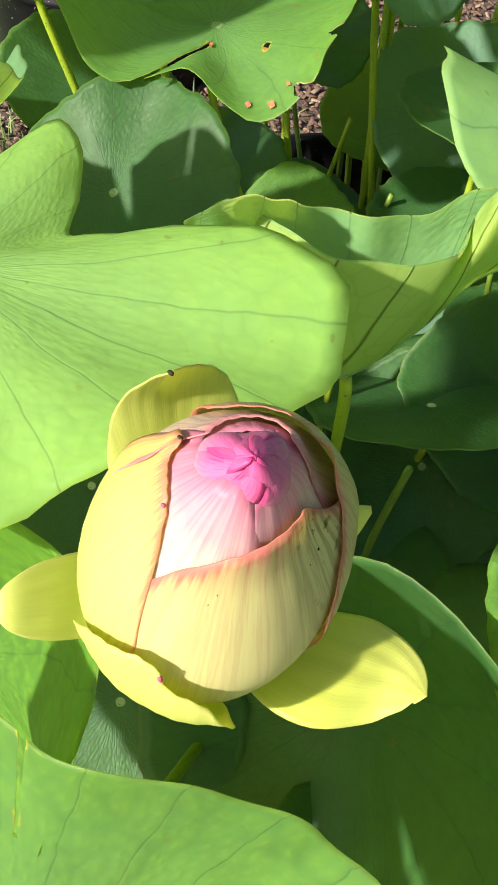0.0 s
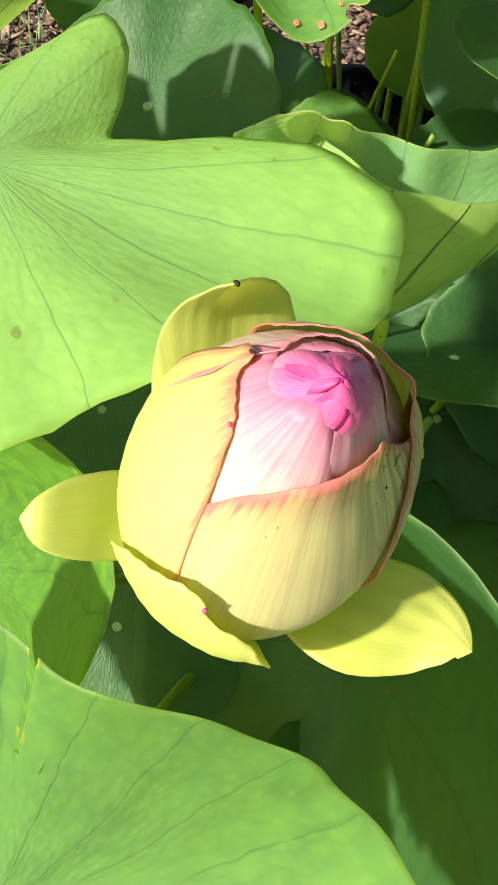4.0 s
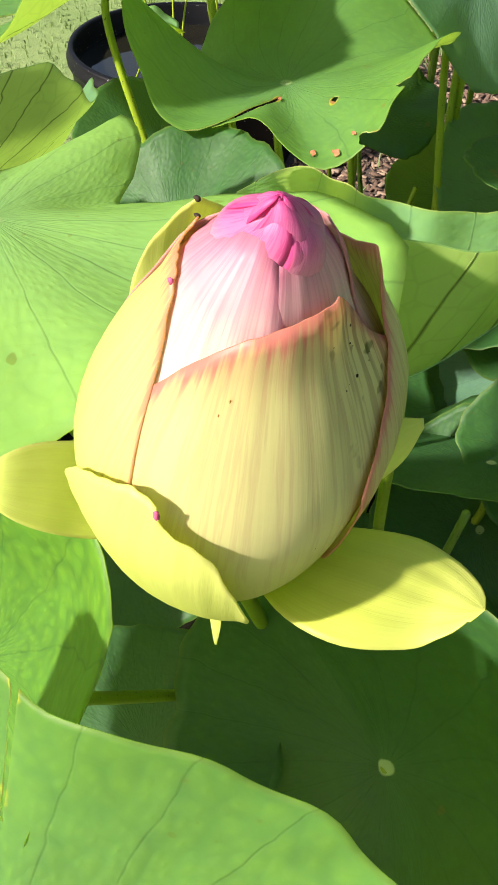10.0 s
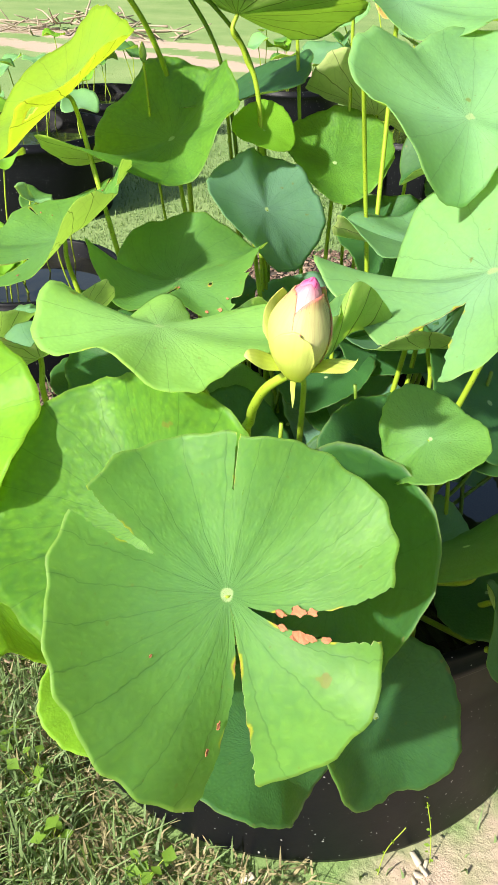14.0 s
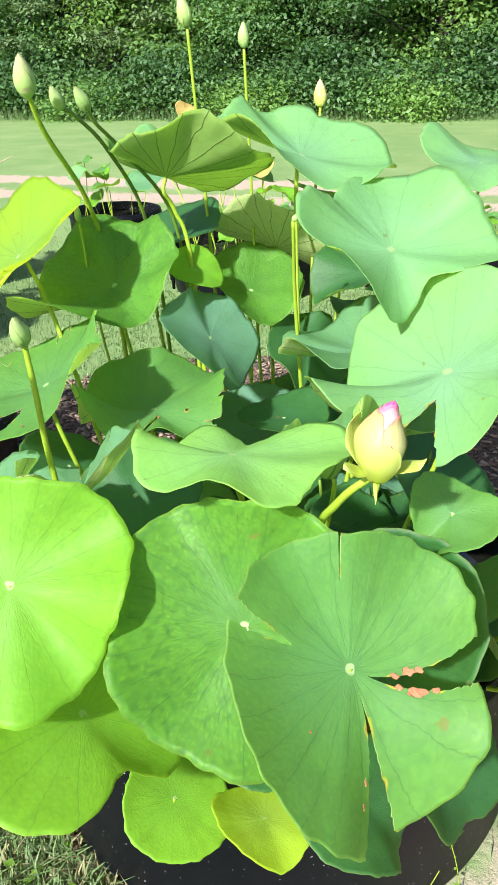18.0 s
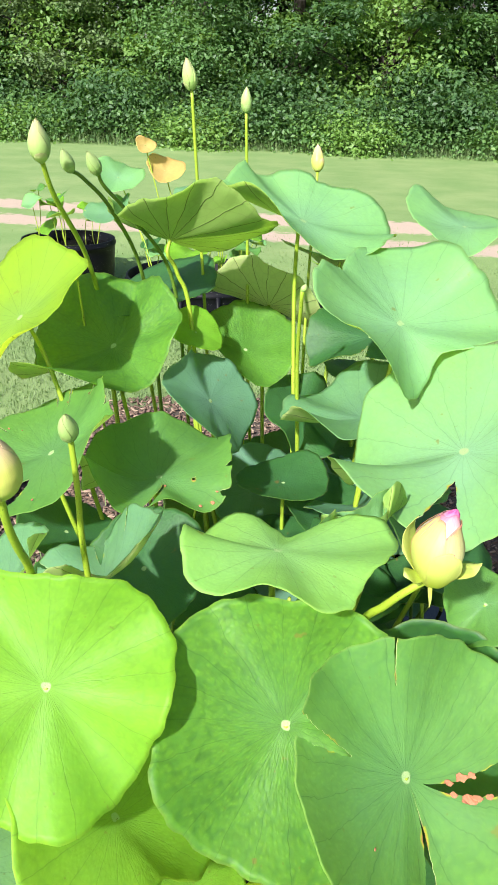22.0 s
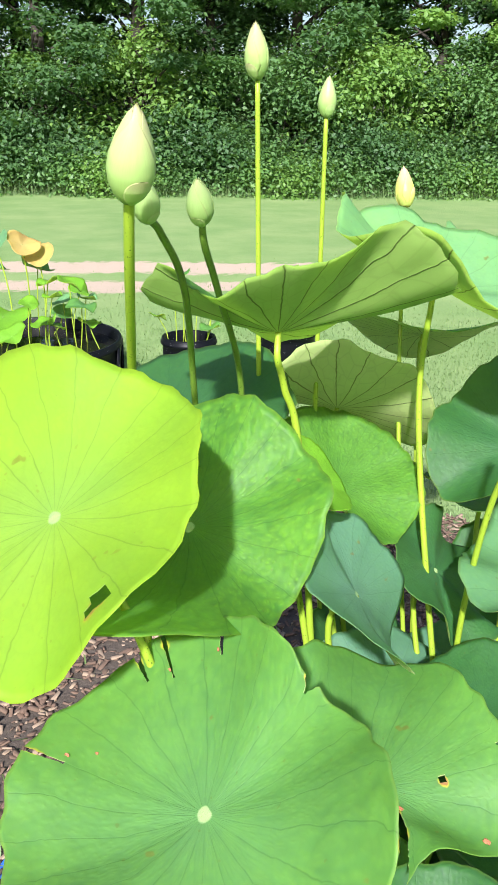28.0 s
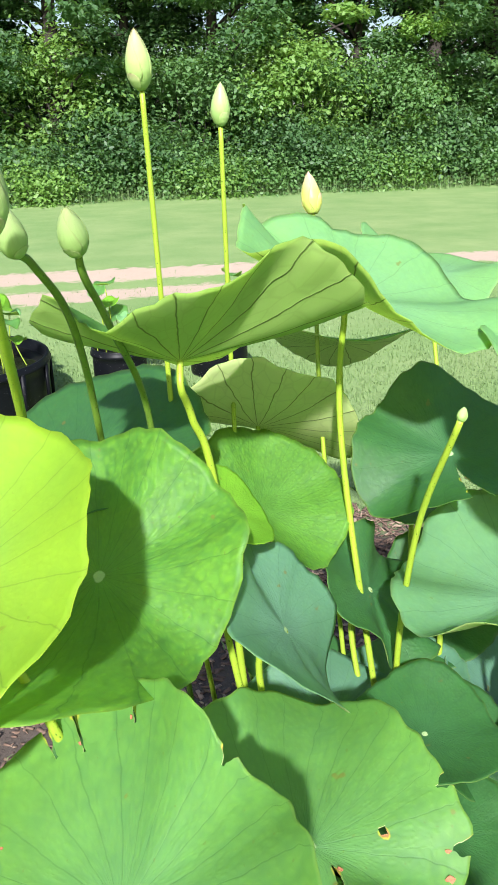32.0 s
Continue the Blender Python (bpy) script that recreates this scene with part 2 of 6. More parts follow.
TOPS = {
    "green": lotus_top("leaf_green", (0.092, 0.228, 0.046), (0.052, 0.152, 0.038), (0.118, 0.250, 0.160), (0.60, 0.92, 0.20), 0.40, mottled=0.4),
    "quilt": lotus_top("leaf_quilted", (0.076, 0.205, 0.026), (0.034, 0.122, 0.024), (0.055, 0.165, 0.050), (0.58, 0.90, 0.14), 0.36, mottled=0.75),
    "lime": lotus_top("leaf_lime", (0.165, 0.370, 0.026), (0.112, 0.300, 0.018), (0.160, 0.360, 0.060), (0.72, 0.96, 0.08), 0.42, mottled=0.35),
    "gold": lotus_top("leaf_yellowing", (0.250, 0.410, 0.020), (0.190, 0.355, 0.020), (0.210, 0.385, 0.160), (0.88, 0.98, 0.10), 0.56, mottled=0.2),
    # leaf green darkened in its own colour, standing in for shade under other leaves
    "deep": lotus_top("leaf_shaded", (0.027, 0.100, 0.028), (0.019, 0.072, 0.023), (0.044, 0.122, 0.064), (0.40, 0.72, 0.13), 0.24, mottled=0.45),
    "blue": lotus_top("leaf_bluish", (0.084, 0.188, 0.118), (0.064, 0.158, 0.108), (0.190, 0.300, 0.285), (0.45, 0.80, 0.30), 0.32, mottled=0.2),
    "sage": lotus_top("leaf_sage", (0.112, 0.242, 0.118), (0.086, 0.202, 0.112), (0.190, 0.325, 0.275), (0.55, 0.88, 0.25), 0.38, mottled=0.25),
    "fresh": lotus_top("leaf_fresh", (0.205, 0.440, 0.095), (0.165, 0.385, 0.095), (0.260, 0.470, 0.270), (0.76, 0.98, 0.18), 0.45, mottled=0.2),
    "wax": lotus_top("leaf_waxy", (0.175, 0.382, 0.138), (0.138, 0.322, 0.136), (0.255, 0.430, 0.345), (0.70, 0.96, 0.24), 0.42, mottled=0.22),
}
UNDERS = {
    "pale": lotus_under("leaf_underside", (0.60, 0.66, 0.30), (0.07, 0.075, 0.02), (0.92, 0.96, 0.46), 0.6),
    "lime": lotus_under("leaf_underside_lime", (0.34, 0.47, 0.14), (0.045, 0.07, 0.010), (0.84, 0.94, 0.28), 0.58),
}


def stalk_mat(name, a, b):
    m, n, l = material(name)
    pos = node(n, l, "TexCoord").outputs["Object"]
    st = node(n, l, "Mapping", Vector=pos, Scale=(260.0, 260.0, 14.0)).outputs[0]
    streak = noise_of(n, l, st, 1.0, 3.0)
    big = noise_of(n, l, pos, 12.0, 2.0)
    base = mixc(n, l, calc(n, l, "MULTIPLY", streak, big), a, b)
    prick = noise_of(n, l, pos, 420.0, 1.0)
    base = mixc(n, l, ramp(n, l, prick, [(0.68, (0, 0, 0)), (0.72, (1, 1, 1))]), base, tuple(c * 0.45 for c in b))
    nor = bump_of(n, l, prick, 0.5, 0.0006)
    leafy(n, l, base, a, 0.15, 0.45, nor, 0.4)
    return m


STALK = stalk_mat("stalk_green", (0.33, 0.44, 0.03), (0.14, 0.26, 0.02))
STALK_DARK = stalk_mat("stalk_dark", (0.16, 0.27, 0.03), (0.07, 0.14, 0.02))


def petal_mat(name, base, mid, tip, edge, through, edge_share=0.6, dirt=0.0, share=0.42, stripes=0.35, mid_at=0.55, blots=0.25):
    """A petal: colour runs from foot to tip, fine long veins, coloured margin, small brown marks."""
    m, n, l = material(name)
    uv = node(n, l, "UVMap", {"uv_map": "petal"}).outputs[0]
    sep = node(n, l, "SeparateXYZ", i0=uv)
    w, s = sep.outputs[0], sep.outputs[1]
    pos = node(n, l, "TexCoord").outputs["Object"]
    big = noise_of(n, l, pos, 90.0, 3.0)
    s2 = calc(n, l, "ADD", s, calc(n, l, "MULTIPLY", calc(n, l, "SUBTRACT", big, 0.5), 0.22))
    col = ramp(n, l, s2, [(0.10, base), (mid_at, mid), (0.97, tip)])
    vec = node(n, l, "CombineXYZ", i0=calc(n, l, "MULTIPLY", w, 46.0), i1=calc(n, l, "MULTIPLY", s, 2.2), i2=0.0).outputs[0]
    vein = noise_of(n, l, vec, 1.0, 3.0, 0.6)
    lines = ramp(n, l, vein, [(0.50, (0, 0, 0)), (0.58, (1, 1, 1)), (0.66, (0, 0, 0))])
    vs = calc(n, l, "MULTIPLY", calc(n, l, "MULTIPLY", lines, stripes), calc(n, l, "ADD", 0.25, s))
    col = mixc(n, l, vs, col, tuple(c * 0.55 for c in edge))
    ew = calc(n, l, "ABSOLUTE", calc(n, l, "SUBTRACT", calc(n, l, "MULTIPLY", w, 2.0), 1.0))
    em = calc(n, l, "ADD", calc(n, l, "MAXIMUM", ew, calc(n, l, "SUBTRACT", calc(n, l, "MULTIPLY", s, 1.9), 0.9)), calc(n, l, "MULTIPLY", calc(n, l, "SUBTRACT", vein, 0.5), 0.35))
    rim = ramp(n, l, em, [(0.74, (0, 0, 0)), (0.90, (0.28, 0.28, 0.28)), (0.97, (1, 1, 1))])
    col = mixc(n, l, calc(n, l, "MULTIPLY", rim, edge_share), col, edge)
    bn = noise_of(n, l, pos, 260.0, 2.0)
    blot = ramp(n, l, noise_of(n, l, vec, 0.35, 4.0), [(0.66, (0, 0, 0)), (0.74, (1, 1, 1))])
    col = mixc(n, l, calc(n, l, "MULTIPLY", blot, blots), col, (0.42, 0.20, 0.03))
    if dirt:
        near_tip = ramp(n, l, s, [(0.40, (0, 0, 0)), (0.95, (1, 1, 1))])
        right = ramp(n, l, w, [(0.44, (0, 0, 0)), (0.62, (1, 1, 1))])
        fleck = ramp(n, l, bn, [(0.62, (0, 0, 0)), (0.68, (1, 1, 1))])
        streaky = ramp(n, l, vein, [(0.48, (0, 0, 0)), (0.56, (1, 1, 1))])
        k = calc(n, l, "MULTIPLY", calc(n, l, "MULTIPLY", right, near_tip), calc(n, l, "ADD", calc(n, l, "MULTIPLY", fleck, 0.9), calc(n, l, "MULTIPLY", streaky, 0.55)))
        col = mixc(n, l, calc(n, l, "MULTIPLY", k, dirt, clamp=True), col, (0.09, 0.07, 0.02))
    nor = bump_of(n, l, vein, 0.18, 0.0004)
    thr = mixc(n, l, 0.5, col, through)
    leafy(n, l, col, thr, share, 0.42, nor, 0.35)
    return m


PETAL_YELLOW = petal_mat("petal_yellow", (0.56, 0.66, 0.075), (0.66, 0.72, 0.190), (0.66, 0.72, 0.220), (0.66, 0.56, 0.22), (0.86, 0.92, 0.16), 0.22, stripes=0.10, blots=0.14, share=0.5)
PETAL_WRAP = petal_mat("petal_wrap", (0.58, 0.66, 0.110), (0.68, 0.72, 0.230), (0.70, 0.68, 0.280), (0.66, 0.22, 0.16), (0.90, 0.90, 0.28), 0.80, stripes=0.22, blots=0.10, mid_at=0.7, share=0.48)
PETAL_FRONT = petal_mat("petal_front", (0.60, 0.66, 0.110), (0.72, 0.72, 0.360), (0.66, 0.64, 0.300), (0.66, 0.18, 0.18), (0.92, 0.88, 0.38), 0.90, dirt=0.8, stripes=0.20, blots=0.12, mid_at=0.55, share=0.48)
PETAL_RIGHT = petal_mat("petal_right", (0.60, 0.66, 0.140), (0.70, 0.70, 0.300), (0.70, 0.64, 0.36), (0.58, 0.16, 0.18), (0.94, 0.94, 0.26), 0.85, stripes=0.3, blots=0.06, mid_at=0.7, share=0.52)
PETAL_ROSE = petal_mat("petal_rose", (0.68, 0.70, 0.30), (0.76, 0.68, 0.48), (0.76, 0.62, 0.52), (0.58, 0.15, 0.21), (0.94, 0.80, 0.62), 0.65, stripes=0.4, blots=0.06, mid_at=0.7, share=0.5)
PETAL_INNER = petal_mat("petal_inner", (0.80, 0.78, 0.62), (0.80, 0.74, 0.62), (0.76, 0.36, 0.46), (0.62, 0.15, 0.27), (0.96, 0.82, 0.76), 0.5, stripes=0.25, mid_at=0.80, blots=0.04, share=0.5)
PETAL_HEART = petal_mat("petal_heart", (0.80, 0.42, 0.54), (0.78, 0.24, 0.46), (0.76, 0.17, 0.42), (0.66, 0.05, 0.26), (0.96, 0.40, 0.62), 0.75, stripes=0.4, share=0.5)
BUD_GREEN = petal_mat("bud_green", (0.27, 0.43, 0.110), (0.38, 0.54, 0.180), (0.44, 0.54, 0.230), (0.36, 0.42, 0.14), (0.62, 0.70, 0.20), 0.4, share=0.25, stripes=0.2)
BUD_BLUSH = petal_mat("bud_blush", (0.30, 0.47, 0.120), (0.44, 0.59, 0.200), (0.54, 0.50, 0.27), (0.46, 0.46, 0.18), (0.66, 0.70, 0.22), 0.4, share=0.25, stripes=0.2)
BUD_CREAM = petal_mat("bud_cream", (0.50, 0.60, 0.130), (0.66, 0.68, 0.150), (0.74, 0.50, 0.36), (0.56, 0.50, 0.22), (0.78, 0.74, 0.26), 0.4, share=0.3, stripes=0.2)


def plain(name, colour, rough=0.6, spec=0.4, grain=40.0, amount=0.25, bump=0.2, metal=0.0, flecks=None):
    m, n, l = material(name)
    pos = node(n, l, "TexCoord").outputs["Object"]
    g = noise_of(n, l, pos, grain, 5.0, 0.65)
    big = noise_of(n, l, pos, grain * 0.1, 3.0)
    k = calc(n, l, "MULTIPLY", calc(n, l, "ADD", g, big), 0.5)
    col = mixc(n, l, k, tuple(c * (1 - amount * 2) for c in colour), tuple(min(1, c * (1 + amount * 2)) for c in colour))
    rg = calc(n, l, "ADD", rough - 0.12, calc(n, l, "MULTIPLY", big, 0.24))
    if flecks:
        f = ramp(n, l, noise_of(n, l, pos, flecks[0], 1.0), [(0.735, (0, 0, 0)), (0.76, (1, 1, 1))])
        col = mixc(n, l, f, col, flecks[1])
        dust = ramp(n, l, noise_of(n, l, pos, 5.0, 6.0, 0.7), [(0.45, (0, 0, 0)), (0.75, (1, 1, 1))])
        col = mixc(n, l, calc(n, l, "MULTIPLY", dust, 0.012), col, (0.16, 0.15, 0.14))
    p = node(n, l, "BsdfPrincipled", Base_Color=col, Roughness=rg, Metallic=metal, Normal=bump_of(n, l, g, bump, 0.002))
    p.inputs["Specular IOR Level"].default_value = spec
    finish(n, l, p.outputs[0])
    return m


TUB = plain("black_plastic", (0.0036, 0.0040, 0.0058), 0.45, 0.13, 60.0, 0.2, 0.12, flecks=(150.0, (0.35, 0.35, 0.34)))
BARK = plain("bark", (0.045, 0.038, 0.032), 0.9, 0.2, 30.0, 0.35, 0.8)
CHIP = plain("bark_chip", (0.13, 0.085, 0.062), 0.9, 0.2, 60.0, 0.35, 0.5)
CHIP_PALE = plain("wood_chip", (0.26, 0.19, 0.135), 0.9, 0.2, 60.0, 0.3, 0.5)
TWIG = plain("dry_twig", (0.30, 0.25, 0.18), 0.9, 0.2, 50.0, 0.3, 0.5)
STONE = plain("pale_stone", (0.46, 0.40, 0.31), 0.9, 0.3, 30.0, 0.2, 0.5)
BLUE_PLASTIC = plain("blue_plastic", (0.03, 0.12, 0.55), 0.35, 0.5, 40.0, 0.1, 0.05)
SCAB = plain("dry_scab", (0.36, 0.14, 0.07), 0.8, 0.2, 200.0, 0.35, 0.5)
RUST = plain("rusty_mark", (0.50, 0.24, 0.05), 0.6, 0.3, 300.0, 0.3, 0.2)
PINK_MARK = plain("crimson_mark", (0.48, 0.08, 0.17), 0.5, 0.3, 400.0, 0.3, 0.3)
BLACK_SPOT = plain("dark_tip", (0.03, 0.022, 0.015), 0.8, 0.2, 300.0, 0.3, 0.3)


def water_mat():
    m, n, l = material("pond_water")
    pos = node(n, l, "TexCoord").outputs["Object"]
    h = noise_of(n, l, pos, 14.0, 2.0)
    p = node(n, l, "BsdfPrincipled", Base_Color=(0.012, 0.012, 0.008, 1), Roughness=0.04, Normal=bump_of(n, l, h, 0.06, 0.01))
    p.inputs["Specular IOR Level"].default_value = 0.5
    finish(n, l, p.outputs[0])
    return m


WATER = water_mat()


def foliage_mat(name, a, b, through, share=0.3):
    m, n, l = material(name)
    rnd = node(n, l, "NewGeometry").outputs["Random Per Island"]
    oi = node(n, l, "ObjectInfo").outputs["Random"]
    pos = node(n, l, "TexCoord").outputs["Object"]
    big = noise_of(n, l, pos, 0.9, 3.0)
    col = mixc(n, l, rnd, a, b)
    col = mixc(n, l, calc(n, l, "MULTIPLY", big, 0.55), col, tuple(c * 0.45 for c in a))
    col = mixc(n, l, calc(n, l, "MULTIPLY", oi, 0.3), col, tuple(c * 1.3 for c in b))
    p = node(n, l, "BsdfPrincipled", Base_Color=col, Roughness=0.5)
    p.inputs["Specular IOR Level"].default_value = 0.35
    t = node(n, l, "BsdfTranslucent", Color=through)
    mx = n.new("ShaderNodeMixShader")
    mx.inputs[0].default_value = share
    l.new(p.outputs[0], mx.inputs[1])
    l.new(t.outputs[0], mx.inputs[2])
    finish(n, l, mx.outputs[0])
    return m


FOLIAGE = [
    foliage_mat("foliage_dark", (0.040, 0.092, 0.036), (0.080, 0.155, 0.052), (0.18, 0.36, 0.05), 0.32),
    foliage_mat("foliage_mid", (0.060, 0.135, 0.044), (0.114, 0.210, 0.062), (0.24, 0.44, 0.06), 0.32),
    foliage_mat("foliage_light", (0.100, 0.200, 0.044), (0.172, 0.290, 0.066), (0.34, 0.54, 0.06), 0.38),
    foliage_mat("foliage_cedar", (0.070, 0.120, 0.046), (0.120, 0.180, 0.066), (0.22, 0.32, 0.08), 0.25),
]
GRASS = foliage_mat("grass_blade", (0.125, 0.215, 0.070), (0.230, 0.320, 0.130), (0.22, 0.32, 0.05), 0.35)
GRASS_DRY = foliage_mat("dry_blade", (0.30, 0.26, 0.13), (0.42, 0.36, 0.20), (0.40, 0.34, 0.15), 0.25)
WEED = foliage_mat("weed_leaf", (0.12, 0.25, 0.03), (0.20, 0.34, 0.04), (0.32, 0.5, 0.04), 0.35)


def ground_mat():
    """Lawn, two sandy wheel tracks, a sandy path beside the tub and bare mulchy soil round it."""
    m, n, l = material("ground_cover")
    pos = node(n, l, "TexCoord").outputs["Object"]
    sep = node(n, l, "SeparateXYZ", i0=pos)
    x, y = sep.outputs[0], sep.outputs[1]
    g1 = noise_of(n, l, pos, 55.0, 6.0, 0.7)
    g2 = noise_of(n, l, pos, 1.1, 5.0, 0.6)
    g3 = noise_of(n, l, pos, 7.0, 4.0, 0.6)
    lawn = mixc(n, l, g1, (0.100, 0.182, 0.050), (0.205, 0.305, 0.105))
    lawn = mixc(n, l, ramp(n, l, g2, [(0.35, (0, 0, 0)), (0.7, (0.7, 0.7, 0.7))]), lawn, (0.255, 0.32, 0.13))
    lawn = mixc(n, l, ramp(n, l, g3, [(0.55, (0, 0, 0)), (0.8, (0.45, 0.45, 0.45))]), lawn, (0.13, 0.20, 0.05))
    sand = mixc(n, l, g1, (0.36, 0.275, 0.205), (0.48, 0.375, 0.295))
    sand = mixc(n, l, ramp(n, l, g3, [(0.4, (0, 0, 0)), (0.75, (0.5, 0.5, 0.5))]), sand, (0.38, 0.30, 0.22))
    soil = mixc(n, l, g1, (0.034, 0.027, 0.022), (0.13, 0.102, 0.082))
    wob = calc(n, l, "MULTIPLY", calc(n, l, "SUBTRACT", g2, 0.5), 0.6)
    q = calc(n, l, "ADD", calc(n, l, "ADD", y, calc(n, l, "MULTIPLY", x, 0.215)), wob)
    fuzz = calc(n, l, "MULTIPLY", calc(n, l, "SUBTRACT", g3, 0.5), 0.55)
    def strip(centre, half):
        d = calc(n, l, "ABSOLUTE", calc(n, l, "SUBTRACT", calc(n, l, "ADD", q, fuzz), centre))
        return calc(n, l, "MULTIPLY", calc(n, l, "SUBTRACT", half, d), 9.0, clamp=True)
    tracks = calc(n, l, "MAXIMUM", strip(7.88, 0.36), strip(9.0, 0.40))
    dx = calc(n, l, "SUBTRACT", x, 0.75)
    dy = calc(n, l, "ADD", y, 0.25)
    pd = calc(n, l, "SQRT", calc(n, l, "ADD", calc(n, l, "MULTIPLY", dx, dx), calc(n, l, "MULTIPLY", dy, dy)))
    path = calc(n, l, "MULTIPLY", calc(n, l, "SUBTRACT", calc(n, l, "ADD", 0.80, calc(n, l, "ADD", calc(n, l, "MULTIPLY", fuzz, 0.7), calc(n, l, "MULTIPLY", wob, 0.8))), pd), 7.0, clamp=True)
    tx = calc(n, l, "ADD", x, 0.15)
    ty = calc(n, l, "SUBTRACT", y, 1.75)
    td = calc(n, l, "SQRT", calc(n, l, "ADD", calc(n, l, "MULTIPLY", tx, tx), calc(n, l, "MULTIPLY", ty, ty)))
    bare = calc(n, l, "MULTIPLY", calc(n, l, "SUBTRACT", calc(n, l, "ADD", 1.50, fuzz), td), 5.0, clamp=True)
    col = mixc(n, l, tracks, lawn, sand)
    col = mixc(n, l, bare, col, soil)
    col = mixc(n, l, path, col, sand)
    p = node(n, l, "BsdfPrincipled", Base_Color=col, Roughness=0.9, Normal=bump_of(n, l, g1, 0.6, 0.012))
    p.inputs["Specular IOR Level"].default_value = 0.2
    finish(n, l, p.outputs[0])
    return m


GROUND = ground_mat()


# ---- building helpers ----
def part(name, bm, mat, parent, label="", smooth=True):
    """One mesh object under a thing or a part."""
    me = bpy.data.meshes.new(name)
    bm.to_mesh(me)
    bm.free()
    return mesh_part(name, me, mat, parent, label, smooth)


def mesh_part(name, me, mat, parent, label="", smooth=True):
    for k in (mat if isinstance(mat, (list, tuple)) else [mat]):
        me.materials.append(k)
    if smooth:
        me.shade_smooth()
    ob = new(name, me)
    ob.parent = parent
    if label:
        tagged(ob, label=label)
    return ob


def thing(name, at, label, category, group="", kind=""):
    ob = new(name)
    ob.location = at
    ob.empty_display_size = 0.02
    return tagged(ob, label, category, group, kind)


def spline(points, count):
    """A smooth run of points through the given ones."""
    p = [Vector(q) for q in points]
    p = [p[0] * 2 - p[1]] + p + [p[-1] * 2 - p[-2]]
    out = []
    for i in range(1, len(p) - 2):
        for k in range(count):
            t = k / count
            a, b, c, d = p[i - 1], p[i], p[i + 1], p[i + 2]
            out.append(0.5 * ((2 * b) + (c - a) * t + (2 * a - 5 * b + 4 * c - d) * t * t + (3 * b - a - 3 * c + d) * t ** 3))
    out.append(p[-2])
    return out


def tube(points, radius, sides=9, wobble=0.0, seed=0):
    """A tapered round stalk along the points; radius is a number or a function of 0..1."""
    bm = bmesh.new()
    rings = []
    side = Vector((1, 0, 0))
    n = len(points)
    for i, c in enumerate(points):
        d = (points[min(i + 1, n - 1)] - points[max(i - 1, 0)]).normalized()
        side = (side - d * side.dot(d))
        side = side.normalized() if side.length > 1e-6 else d.orthogonal().normalized()
        up = d.cross(side)
        r = radius(i / (n - 1)) if callable(radius) else radius
        ring = []
        for k in range(sides):
            a = 2 * math.pi * k / sides
            rr = r * (1 + wobble * noise.noise(Vector((i * 0.7, k * 1.3, seed))))
            ring.append(bm.verts.new(c + (side * math.cos(a) + up * math.sin(a)) * rr))
        rings.append(ring)
    for a, b in zip(rings, rings[1:]):
        for k in range(sides):
            bm.faces.new((a[k], a[(k + 1) % sides], b[(k + 1) % sides], b[k]))
    bm.faces.new(rings[0][::-1])
    bm.faces.new(rings[-1])
    return bm


TUB_AT = Vector((-0.035, 0.655, 0.0))
TUB_R, TUB_H, WATER_Z = 0.505, 0.465, 0.405


def polar_frame(lean):
    n = Vector((lean[0], lean[1], 1.0)).normalized()
    u = Vector((0, 1, 0)).cross(n).normalized()
    return u, n.cross(u), n


